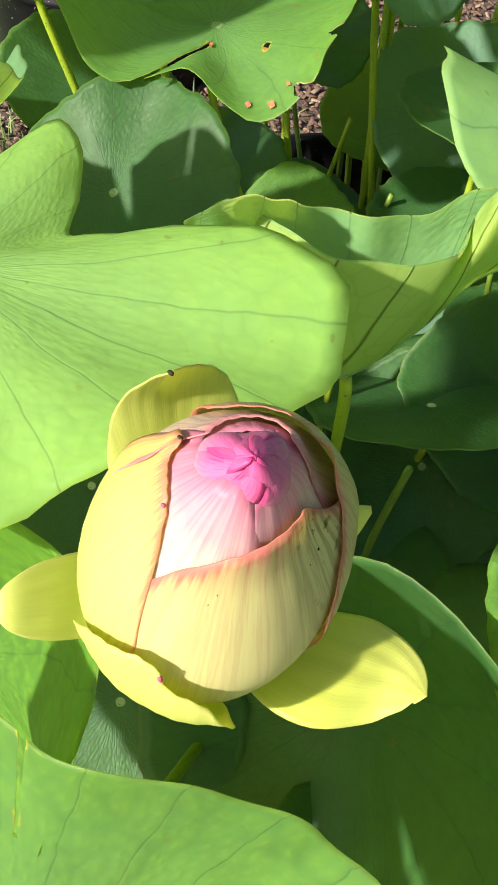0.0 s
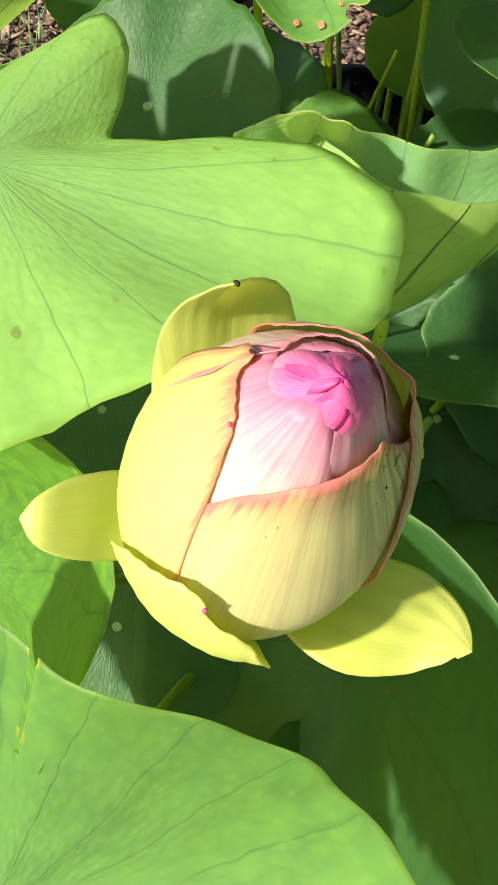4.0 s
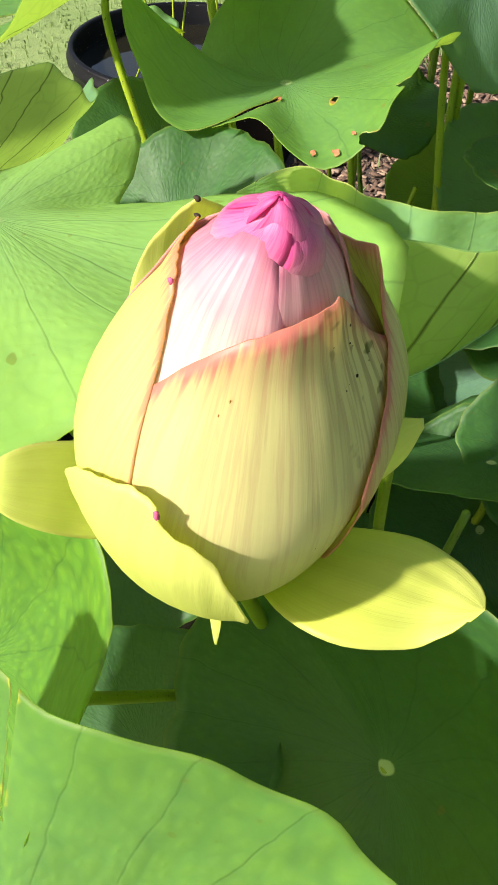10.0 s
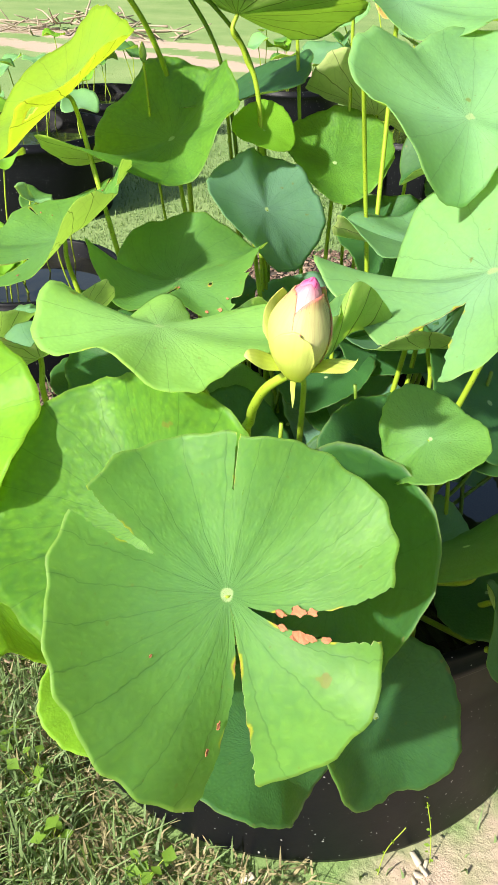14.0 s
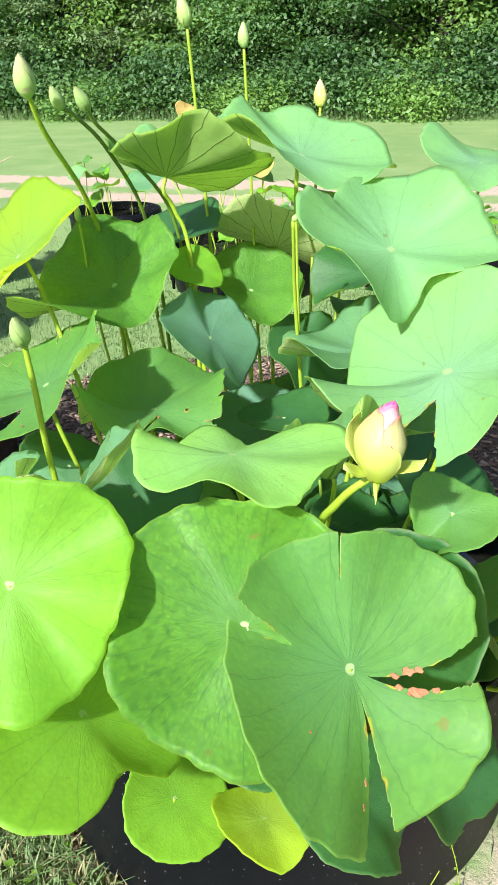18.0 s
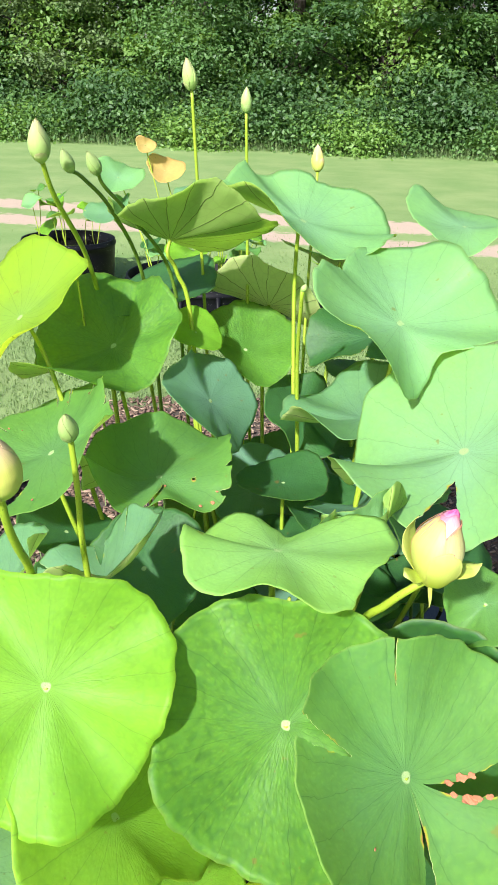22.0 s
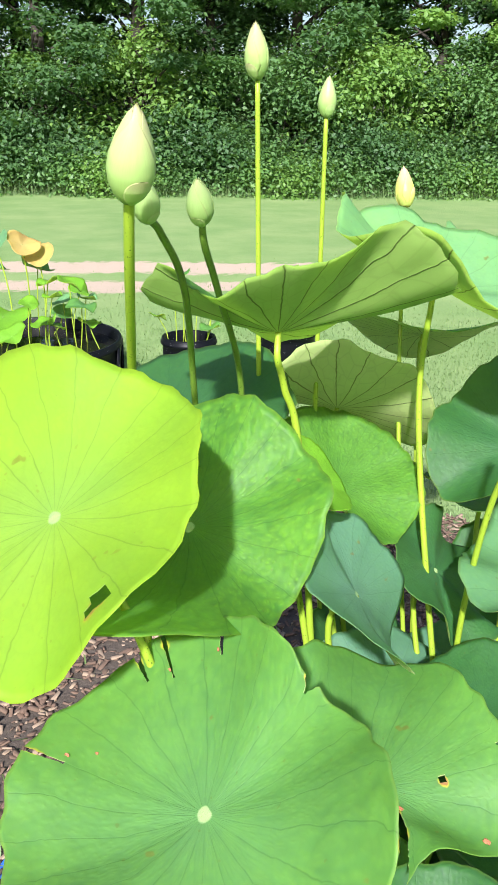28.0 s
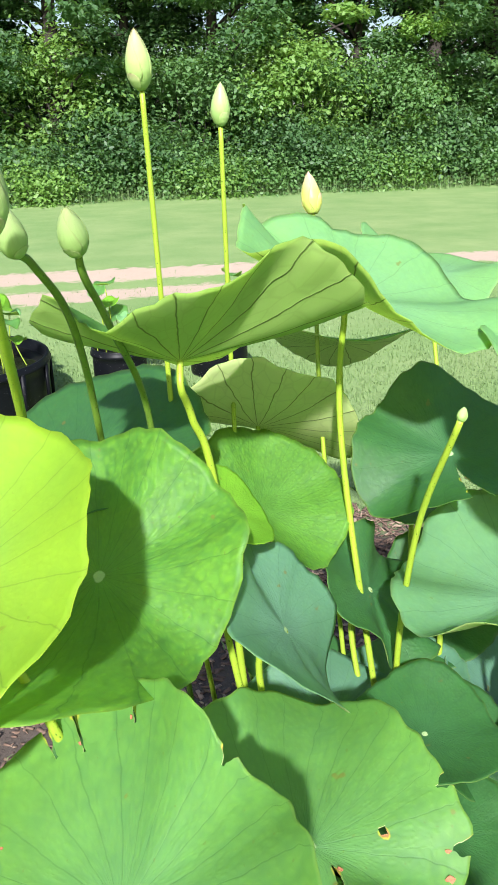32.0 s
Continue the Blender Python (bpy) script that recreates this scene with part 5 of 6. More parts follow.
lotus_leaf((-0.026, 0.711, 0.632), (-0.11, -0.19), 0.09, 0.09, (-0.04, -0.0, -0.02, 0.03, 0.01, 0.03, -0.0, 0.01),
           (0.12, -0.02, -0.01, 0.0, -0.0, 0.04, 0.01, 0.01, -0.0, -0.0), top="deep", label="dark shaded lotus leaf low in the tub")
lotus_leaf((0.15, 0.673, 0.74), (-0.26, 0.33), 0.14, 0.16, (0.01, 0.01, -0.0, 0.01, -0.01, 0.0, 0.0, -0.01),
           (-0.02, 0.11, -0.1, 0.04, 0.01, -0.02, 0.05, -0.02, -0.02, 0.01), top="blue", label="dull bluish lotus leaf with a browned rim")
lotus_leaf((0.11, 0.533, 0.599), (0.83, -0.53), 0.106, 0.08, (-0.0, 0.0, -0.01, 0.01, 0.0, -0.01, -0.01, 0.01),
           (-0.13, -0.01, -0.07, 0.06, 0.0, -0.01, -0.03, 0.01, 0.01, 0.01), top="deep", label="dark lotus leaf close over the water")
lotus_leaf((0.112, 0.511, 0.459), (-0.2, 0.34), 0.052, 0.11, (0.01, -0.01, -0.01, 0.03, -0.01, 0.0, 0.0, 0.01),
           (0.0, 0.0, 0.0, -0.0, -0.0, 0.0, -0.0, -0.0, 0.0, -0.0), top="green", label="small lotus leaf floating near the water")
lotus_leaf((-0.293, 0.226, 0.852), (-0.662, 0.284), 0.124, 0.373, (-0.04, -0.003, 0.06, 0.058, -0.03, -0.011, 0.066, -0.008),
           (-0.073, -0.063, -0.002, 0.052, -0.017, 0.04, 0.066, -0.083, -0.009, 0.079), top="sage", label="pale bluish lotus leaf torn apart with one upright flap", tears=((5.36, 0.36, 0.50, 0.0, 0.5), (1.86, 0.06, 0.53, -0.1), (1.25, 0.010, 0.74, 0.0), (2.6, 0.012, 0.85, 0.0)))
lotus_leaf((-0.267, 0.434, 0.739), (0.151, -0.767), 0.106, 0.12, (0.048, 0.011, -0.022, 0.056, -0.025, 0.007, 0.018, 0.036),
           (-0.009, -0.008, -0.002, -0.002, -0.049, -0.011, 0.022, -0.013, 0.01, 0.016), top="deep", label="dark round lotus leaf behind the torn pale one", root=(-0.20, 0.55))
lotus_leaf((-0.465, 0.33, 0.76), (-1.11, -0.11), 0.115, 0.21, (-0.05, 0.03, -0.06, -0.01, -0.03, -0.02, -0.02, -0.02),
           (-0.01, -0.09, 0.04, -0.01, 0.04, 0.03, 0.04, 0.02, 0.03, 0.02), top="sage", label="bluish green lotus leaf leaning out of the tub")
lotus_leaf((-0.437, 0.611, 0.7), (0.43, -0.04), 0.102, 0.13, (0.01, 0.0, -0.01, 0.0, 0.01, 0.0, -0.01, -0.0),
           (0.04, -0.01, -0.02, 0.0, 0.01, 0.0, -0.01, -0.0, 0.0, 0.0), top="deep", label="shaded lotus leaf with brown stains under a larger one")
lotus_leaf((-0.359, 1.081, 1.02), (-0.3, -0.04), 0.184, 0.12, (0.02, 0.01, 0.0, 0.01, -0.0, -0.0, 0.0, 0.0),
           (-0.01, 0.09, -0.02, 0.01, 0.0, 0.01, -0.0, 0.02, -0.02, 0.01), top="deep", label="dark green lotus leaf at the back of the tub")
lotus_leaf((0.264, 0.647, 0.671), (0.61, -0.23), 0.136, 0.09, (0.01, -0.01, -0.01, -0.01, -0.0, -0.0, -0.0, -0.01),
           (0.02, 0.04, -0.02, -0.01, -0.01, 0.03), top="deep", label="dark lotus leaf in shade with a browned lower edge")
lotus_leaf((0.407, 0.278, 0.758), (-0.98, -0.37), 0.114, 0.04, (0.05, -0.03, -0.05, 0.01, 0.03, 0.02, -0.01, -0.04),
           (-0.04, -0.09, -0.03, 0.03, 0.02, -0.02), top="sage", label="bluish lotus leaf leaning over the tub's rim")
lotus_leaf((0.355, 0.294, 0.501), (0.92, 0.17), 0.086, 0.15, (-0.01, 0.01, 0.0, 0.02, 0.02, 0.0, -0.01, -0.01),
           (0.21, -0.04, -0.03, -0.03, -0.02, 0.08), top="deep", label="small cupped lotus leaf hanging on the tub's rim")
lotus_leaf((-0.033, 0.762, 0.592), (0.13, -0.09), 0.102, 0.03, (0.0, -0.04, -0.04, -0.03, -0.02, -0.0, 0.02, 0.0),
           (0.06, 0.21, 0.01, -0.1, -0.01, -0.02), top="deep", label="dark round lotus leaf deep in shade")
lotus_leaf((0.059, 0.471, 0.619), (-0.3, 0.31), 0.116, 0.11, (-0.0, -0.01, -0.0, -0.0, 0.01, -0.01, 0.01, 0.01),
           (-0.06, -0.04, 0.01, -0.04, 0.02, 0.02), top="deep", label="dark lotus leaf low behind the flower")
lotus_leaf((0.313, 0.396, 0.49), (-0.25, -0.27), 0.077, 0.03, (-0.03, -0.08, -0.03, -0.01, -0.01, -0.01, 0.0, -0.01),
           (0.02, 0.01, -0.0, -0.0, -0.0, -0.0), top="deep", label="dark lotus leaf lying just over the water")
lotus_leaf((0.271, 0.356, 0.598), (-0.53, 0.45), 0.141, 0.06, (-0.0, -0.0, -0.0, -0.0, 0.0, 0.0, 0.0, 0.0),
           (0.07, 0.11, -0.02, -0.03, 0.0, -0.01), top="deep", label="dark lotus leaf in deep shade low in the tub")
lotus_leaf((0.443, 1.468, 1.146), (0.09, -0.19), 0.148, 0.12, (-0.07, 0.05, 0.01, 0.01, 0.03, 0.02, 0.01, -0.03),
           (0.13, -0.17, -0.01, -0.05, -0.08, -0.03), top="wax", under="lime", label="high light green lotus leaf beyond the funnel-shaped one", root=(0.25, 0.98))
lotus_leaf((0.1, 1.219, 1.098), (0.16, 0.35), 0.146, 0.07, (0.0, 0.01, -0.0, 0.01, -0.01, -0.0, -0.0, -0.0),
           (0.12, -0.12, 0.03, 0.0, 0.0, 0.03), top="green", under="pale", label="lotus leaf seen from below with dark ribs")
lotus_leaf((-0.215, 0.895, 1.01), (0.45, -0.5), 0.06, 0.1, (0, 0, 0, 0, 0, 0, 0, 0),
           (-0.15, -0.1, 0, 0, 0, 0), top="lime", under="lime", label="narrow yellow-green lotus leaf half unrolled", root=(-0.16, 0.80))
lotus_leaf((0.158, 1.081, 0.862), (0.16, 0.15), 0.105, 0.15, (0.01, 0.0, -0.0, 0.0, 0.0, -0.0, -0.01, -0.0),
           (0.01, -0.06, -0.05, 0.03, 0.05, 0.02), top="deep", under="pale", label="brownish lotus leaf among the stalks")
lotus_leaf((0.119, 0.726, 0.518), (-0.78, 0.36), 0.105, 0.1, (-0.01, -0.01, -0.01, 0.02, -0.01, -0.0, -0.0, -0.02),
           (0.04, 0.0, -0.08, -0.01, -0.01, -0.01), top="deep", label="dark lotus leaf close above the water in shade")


# ---- the opening flower ----
FLOWER_FOOT = Vector((0.1008, 0.0304, 0.9959))
FLOWER_AXIS = Vector((0.14713, -0.10981, 0.98300))
FLOWER_TALL = 0.0988
# the closed body: share of the height and radius in millimetres
GIRTH = [(-0.03, 6.0), (0.05, 12.8), (0.15, 19.8), (0.27, 26.0), (0.40, 29.3), (0.52, 29.6), (0.65, 24.1), (0.76, 17.4), (0.86, 12.8), (0.94, 7.2), (1.0, 3.0), (1.04, 0.6)]
GIRTH_FINE = [(q.x, q.z) for q in spline([(a, 0, b) for a, b in GIRTH], 8)]


def body_point(az, q, off):
    """A place on the flower's body by azimuth in degrees, share of the height and millimetres stood off it."""
    a = radians(az)
    k = min(max(q, 0.0), 1.0)
    bow = 4 * k * (1 - k)
    back = math.exp(-(((az - 118 + 180) % 360 - 180) / 45) ** 2)
    r = lerp_table(GIRTH_FINE, q) * (1 - 0.112 * math.cos(2 * a) - 0.046 * math.sin(2 * a)) * (1 - 0.16 * back) + off
    return Vector((r * math.cos(a) - 4.57 * bow, r * math.sin(a) + 4.05 * bow, q * FLOWER_TALL * 1000)) / 1000


def body_petal(left, right, tops, foot=0.5, q0=0.0, off=(1.0, 1.0), rise=0.0, lip=(0.0, 0.0), crease=0.0, sag=0.0, corner=(0.0, 1.0, 0.0)):
    """A petal lying on the body between two azimuths; tops: (azimuth, height share) of its upper edge.
    off: stand-off at its two sides, rise: more of it towards the tip, lip: more at the two margins,
    corner: a turned-out corner of the rim by azimuth, width and millimetres."""
    mid = (left + right) / 2
    tops = sorted(tops)
    def surface(s, w):
        spread = foot + (1 - foot) * smooth_step(0, 0.55, s)
        rim_az = mid + (right - left) / 2 * w
        az = mid + (right - left) / 2 * w * spread
        top = lerp_table(tops, rim_az)
        q = q0 + (top - q0) * s
        o = off[0] + (off[1] - off[0]) * (w + 1) / 2 + rise * s ** 1.6
        o += lip[0] * smooth_step(0.70, 1.0, -w) * s + lip[1] * smooth_step(0.70, 1.0, w) * s
        o += crease * math.sin(9 * w + 5 * s) * s + 0.12 * math.sin(31 * w + 3 * s) * s * s
        o -= sag * smooth_step(0.9, 1.0, s)
        o += corner[2] * math.exp(-((rim_az - corner[0]) / corner[1]) ** 2) * s ** 3
        return body_point(az, q, o)
    return petal_mesh(surface, 30, 40)


def free_petal(one, other, belly=0.0, curl=0.0, notch=0.0):
    """A petal standing off the body between two edges, given in millimetres from its foot to its tip."""
    a = spline([Vector(p) / 1000 for p in one], 8)
    b = spline([Vector(p) / 1000 for p in other], 8)
    def along(line, s):
        f = s * (len(line) - 1)
        i = min(int(f), len(line) - 2)
        return line[i].lerp(line[i + 1], f - i)
    def surface(s, w):
        p, q = along(a, s), along(b, s)
        side = w + notch * math.exp(-((s - 0.84) / 0.03) ** 2) * smooth_step(0.3, 1.0, -w)
        c = p.lerp(q, (side + 1) / 2)
        d = along(a, min(s + 0.05, 1)) + along(b, min(s + 0.05, 1)) - along(a, max(s - 0.05, 0)) - along(b, max(s - 0.05, 0))
        n = (q - p).cross(d)
        n = n.normalized() if n.length > 1e-9 else Vector((0, 0, 1))
        width = (q - p).length
        return c + n * width * (belly * (1 - w * w) + curl * w * w * w) + n * 0.006 * width * math.sin(14 * w + 4 * s)
    return petal_mesh(surface, 26, 22)


def make_flower():
    base = FLOWER_FOOT
    foot = Vector((-0.020, 0.300, WATER_Z - 0.01))
    ob = thing("lotus_flower", foot, "half-open pale yellow lotus flower with a rosy pink crown", "flower")
    up = FLOWER_AXIS.normalized()
    u = (Vector((1, 0, 0)) - up * up.x).normalized()
    place = Matrix.Translation(base - foot) @ Matrix((u, up.cross(u), up)).transposed().to_4x4()
    def put(name, me, mat, label=""):
        o = mesh_part(name, me, mat, ob, label)
        o.matrix_local = place
        return o
    # the crumpled pink heart: petals rolled over one another, closed at the top
    def heart(turn, wide, high, girth, fold, lean):
        def surface(s, w):
            az = turn + w * wide + 38 * s
            q = 0.885 + (high - 0.885) * s
            r = girth * (1 - s ** 1.9) ** 0.7 * (1 + 0.10 * fold * math.sin(radians(az) * 3 + turn)) + 0.28 * math.sin(9 * w + 7 * s) * s
            r = max(r, 0.25)
            p = body_point(az, q, 0.0)
            c = body_point(az, q, -lerp_table(GIRTH_FINE, q) * (1 - 0.112 * math.cos(2 * radians(az)) - 0.046 * math.sin(2 * radians(az))))
            return c + (p - c).normalized() * r / 1000 + Vector((0.3 * lean[0] + 0.5, 0.3 * lean[1] - 1.9, 0)) * s / 1000
        return petal_mesh(surface, 24, 26)
    for turn, wide, high, girth, fold, lean in (
            (-60, 125, 0.972, 7.6, 0.9, (0.4, -0.6)), (60, 120, 0.976, 7.4, 1.0, (-0.5, -0.4)), (180, 118, 0.978, 7.4, 0.9, (0.5, 0.3)),
            (-10, 110, 0.990, 6.4, 1.0, (-0.6, -0.2)), (120, 105, 0.994, 5.4, 1.1, (0.3, -0.5)), (-130, 104, 0.992, 4.4, 1.0, (0.2, 0.4))):
        put("petal", heart(turn, wide, high, girth, fold, lean), PETAL_HEART, "crumpled bright pink inner petal")
    # cream inner petals, flushed pink above
    put("petal", body_petal(40, 215, [(40, 0.90), (70, 0.905), (139, 0.90), (180, 0.88), (198, 0.875), (215, 0.87)], 0.9, 0.1, (-3.6, -3.0), sag=0.5), PETAL_INNER, "cream petal flushed pink at its tip")
    put("petal", body_petal(-78, 85, [(-78, 0.88), (-62, 0.925), (-49, 0.935), (-26, 0.945), (5, 0.94), (25, 0.925), (50, 0.905), (65, 0.90), (85, 0.88)], 0.9, 0.1, (-0.7, -3.2), sag=0.6), PETAL_INNER, "cream petal flushed pink at its tip")
    put("petal", body_petal(-190, -38, [(-190, 0.87), (-175, 0.885), (-162, 0.90), (-129, 0.922), (-102, 0.942), (-75, 0.948), (-60, 0.938), (-50, 0.908), (-43, 0.865), (-38, 0.79)], 0.9, 0.1, (-0.5, -0.3), sag=1.3), PETAL_INNER, "cream petal flushed pink at its tip")
    # the wrapping petals
    put("petal", body_petal(-106, 62, [(-106, 0.66), (-98, 0.718), (-88, 0.777), (-76, 0.820), (-64, 0.845), (-45, 0.860), (-25, 0.862), (-12, 0.857), (-4, 0.862), (4, 0.835), (12, 0.795), (20, 0.745), (32, 0.69), (62, 0.60)], 0.6, 0.0, (0.1, 0.2), sag=-0.3), PETAL_FRONT, "pale yellow petal with dark flecks near its tip")
    put("petal", body_petal(-186, -86, [(-186, 0.82), (-176, 0.86), (-169, 0.872), (-155, 0.852), (-134, 0.862), (-121, 0.858), (-113, 0.842), (-104, 0.790), (-98, 0.742), (-95, 0.71), (-92, 0.655), (-89, 0.59), (-86, 0.50)], 0.62, 0.0, (0.4, 0.45), sag=-0.15), PETAL_WRAP, "yellow petal with a pink inner margin")
    put("petal", body_petal(26, 197, [(26, 0.70), (37, 0.800), (48, 0.862), (54, 0.884), (62, 0.89), (85, 0.88), (110, 0.875), (146, 0.875), (172, 0.88), (184, 0.868), (191, 0.84), (197, 0.77)], 0.7, 0.0, (-2.0, -2.0), lip=(0.0, 3.0), sag=-0.1), PETAL_ROSE, "blush petal with fine dark pink veins")
    put("petal", body_petal(-14, 138, [(-14, 0.52), (-10, 0.55), (-4, 0.585), (5, 0.615), (16, 0.65), (28, 0.69), (37, 0.745), (43, 0.815), (47, 0.856), (52, 0.842), (62, 0.82), (75, 0.79), (95, 0.785), (115, 0.78), (138, 0.72)], 0.5, 0.0, (1.0, -0.9), rise=0.6, corner=(47, 10, 2.2)), PETAL_RIGHT, "pale yellow petal with a veined pink margin")
    # the loose outer petals
    put("petal", body_petal(110, 172, [(110, 0.30), (116, 0.42), (121, 0.51), (128, 0.595), (134, 0.64), (139, 0.665), (145, 0.70), (148, 0.713), (152, 0.675), (160, 0.56), (168, 0.41), (172, 0.30)], 0.8, 0.02, (2.0, 2.0), rise=7.6), PETAL_YELLOW, "upright yellow outer petal with a dark tip")
    put("petal", body_petal(-114, -51, [(-114, 0.48), (-110, 0.525), (-106, 0.555), (-100, 0.582), (-95, 0.600), (-86, 0.624), (-80, 0.622), (-77.5, 0.618), (-76, 0.595), (-72, 0.585), (-66, 0.573), (-61, 0.55), (-56, 0.475), (-53, 0.40), (-51, 0.345)], 0.80, 0.05, (0.4, 3.4), rise=2.2, crease=0.15), PETAL_YELLOW, "broad yellow outer petal folded over at its edge")
    put("petal", free_petal([(5, -5, 8), (19, -14, 19), (31.8, -14.0, 23.0), (42.0, -6.5, 21.8), (45.4, -2.4, 24.0), (47.8, 0.4, 28.0), (49.3, 3, 33.1)], [(5, 6, 8), (20, 12, 16), (32, 16.5, 19), (40.5, 16.2, 20.5), (45.8, 13.5, 23.0), (48.4, 9.0, 27.5), (49.3, 3.2, 33.1)], -0.10, notch=0.30), PETAL_YELLOW, "spreading yellow outer petal with a notched tip")
    put("petal", free_petal([(-4, -4, 6), (-20, -21, 12), (-27.7, -29.3, 19.0), (-33.9, -32.6, 24.5), (-39.8, -30.6, 26.2)], [(-6, 2, 8), (-28, -4, 17), (-36.5, -14.5, 24.5), (-39.4, -24.0, 28.4), (-40.0, -30.2, 26.4)], 0.10), PETAL_YELLOW, "spreading yellow outer petal")
    put("petal", free_petal([(2, 4, 6), (14, 22, 7), (19.5, 34, 12), (20.2, 39.5, 21.5)], [(-2, 5, 8), (6, 26, 15), (13.0, 37, 20.5), (19.0, 40.4, 23.0)], -0.12), PETAL_YELLOW, "small pale outer petal")
    put("petal", free_petal([(2.2, -4.5, 3), (3.6, -8.5, -7), (5.2, -10.5, -17), (5.3, -11.6, -26)], [(-3.2, -4.5, 3), (-0.8, -8.5, -7), (2.6, -10.8, -17), (5.0, -11.8, -26)], 0.12), PETAL_YELLOW, "small pointed hanging sepal")
    # marks
    def mark(name, at, size, mat, label=""):
        bm = bmesh.new()
        bmesh.ops.create_uvsphere(bm, u_segments=10, v_segments=6, radius=0.001)
        for v in bm.verts:
            k = 1 + 0.3 * noise.noise(v.co * 1500)
            v.co = Vector((v.co.x * size[0], v.co.y * size[1], v.co.z * size[2])) * k
        o = part(name, bm, mat, ob, label)
        o.matrix_local = place @ Matrix.Translation(at)
    mark("dark_tip", body_point(148, 0.712, 9.6), (0.8, 0.5, 0.5), BLACK_SPOT)
    mark("dark_tip", body_point(-172, 0.868, 1.0), (0.6, 0.35, 0.3), BLACK_SPOT)
    mark("pink_mark", body_point(-77.2, 0.605, 4.5), (0.55, 0.45, 1.5), PINK_MARK, "small crimson mark on the petal's edge")
    mark("pink_mark", body_point(-119, 0.852, 1.2), (0.5, 0.3, 0.6), PINK_MARK, "small crimson mark on the petal's edge")
    for az, q, off, tall in ((-66, 0.748, 0.25, 0.9), (-69, 0.728, 0.25, 0.6), (-30, 0.44, 0.30, 0.5)):
        mark("rusty_mark", body_point(az, q, off), (0.12, 0.12, tall), RUST, "small rust-brown streak")
    for k, (x, y, z) in enumerate(((32, -6.5, 19.5), (34, -4.5, 19.4), (30, -9, 20.2), (36.5, -3, 20.0), (28, -5, 18.8))):
        mark("rusty_mark", Vector((x, y, z)) / 1000, (0.8, 0.16, 0.14), RUST, "small rust-brown streak")
    fleck_at = random.Random(4)
    fleck = bpy.data.meshes.new("fleck")
    bm = bmesh.new()
    bmesh.ops.create_icosphere(bm, subdivisions=1, radius=0.00026)
    bm.to_mesh(fleck)
    bm.free()
    fleck.materials.append(BLACK_SPOT)
    for k in range(22):
        az = fleck_at.uniform(-16, 14)
        q = fleck_at.uniform(0.70, 0.84 - 0.004 * max(az, 0))
        o = new("fleck", fleck)
        o.parent = ob
        grow = fleck_at.uniform(0.35, 1.4)
        o.matrix_local = place @ Matrix.Translation(body_point(az, q, 0.35)) @ Matrix.Diagonal((grow, grow, grow * 1.2, 1))
    top = base + up * 0.006
    pts = spline([foot, Vector((0.024, 0.125, 0.83)), Vector((0.044, 0.078, 0.912)), Vector((0.058, 0.050, 0.948)), Vector((0.075, 0.034, 0.978)), top], 12)
    part("stalk", tube([q - foot for q in pts], lambda t: 0.0046 * (1.15 - 0.25 * t), 12, 0.06, 9), STALK, ob)
    return ob


make_flower()


# ---- the closed buds ----
Z0 = WATER_Z - 0.01
lotus_bud((-0.453, 0.693, 1.352), (-0.450, 0.660, 1.420), 0.034, "large pointed pale green lotus bud with a pink tip", [(-0.36, 0.95, Z0), (-0.405, 1.00, 0.80), (-0.414, 0.97, 1.00), (-0.427, 0.88, 1.16), (-0.447, 0.74, 1.29)], BUD_BLUSH, 0.0045)
lotus_bud((-0.236, 1.071, 1.460), (-0.246, 1.052, 1.520), 0.027, "tall pointed pale green lotus bud with a faint blush", [(-0.16, 1.05, Z0), (-0.200, 1.115, 0.80), (-0.211, 1.110, 1.00), (-0.222, 1.094, 1.20)], BUD_BLUSH, 0.0034)
lotus_bud((-0.127, 1.119, 1.420), (-0.127, 1.114, 1.470), 0.0215, "slender pale green lotus bud on a tall stalk", [(-0.08, 1.06, Z0), (-0.108, 1.13, 0.80), (-0.114, 1.138, 1.00), (-0.120, 1.131, 1.20)], BUD_GREEN, 0.0032)
lotus_bud((0.033, 1.186, 1.300), (0.031, 1.200, 1.358), 0.026, "creamy yellow-green lotus bud above a leaf", [(0.02, 0.98, Z0), (0.018, 1.08, 0.80), (0.022, 1.14, 1.05)], BUD_CREAM, 0.0032)
lotus_bud((-0.424, 0.777, 1.328), (-0.432, 0.749, 1.368), 0.0215, "nodding young green lotus bud on a bent stalk", [(-0.28, 0.98, Z0), (-0.31, 1.03, 0.85), (-0.335, 0.99, 1.105), (-0.372, 0.87, 1.250), (-0.408, 0.802, 1.314)], BUD_GREEN, 0.0036, STALK_DARK)
lotus_bud((-0.376, 0.775, 1.326), (-0.388, 0.744, 1.366), 0.0215, "young green lotus bud with a browned base", [(-0.22, 0.98, Z0), (-0.25, 1.03, 0.85), (-0.275, 0.99, 1.105), (-0.338, 0.86, 1.245), (-0.370, 0.790, 1.304)], BUD_GREEN, 0.0034, STALK_DARK)
lotus_bud((-0.337, -0.014, 1.110), (-0.336, -0.030, 1.180), 0.049, "plump creamy yellow lotus bud tinged pink", [(-0.30, 0.30, Z0), (-0.338, 0.175, 0.72), (-0.345, 0.118, 0.88), (-0.343, 0.074, 0.970), (-0.341, 0.036, 1.020), (-0.339, 0.006, 1.065)], BUD_CREAM, 0.0045, None, True, True)
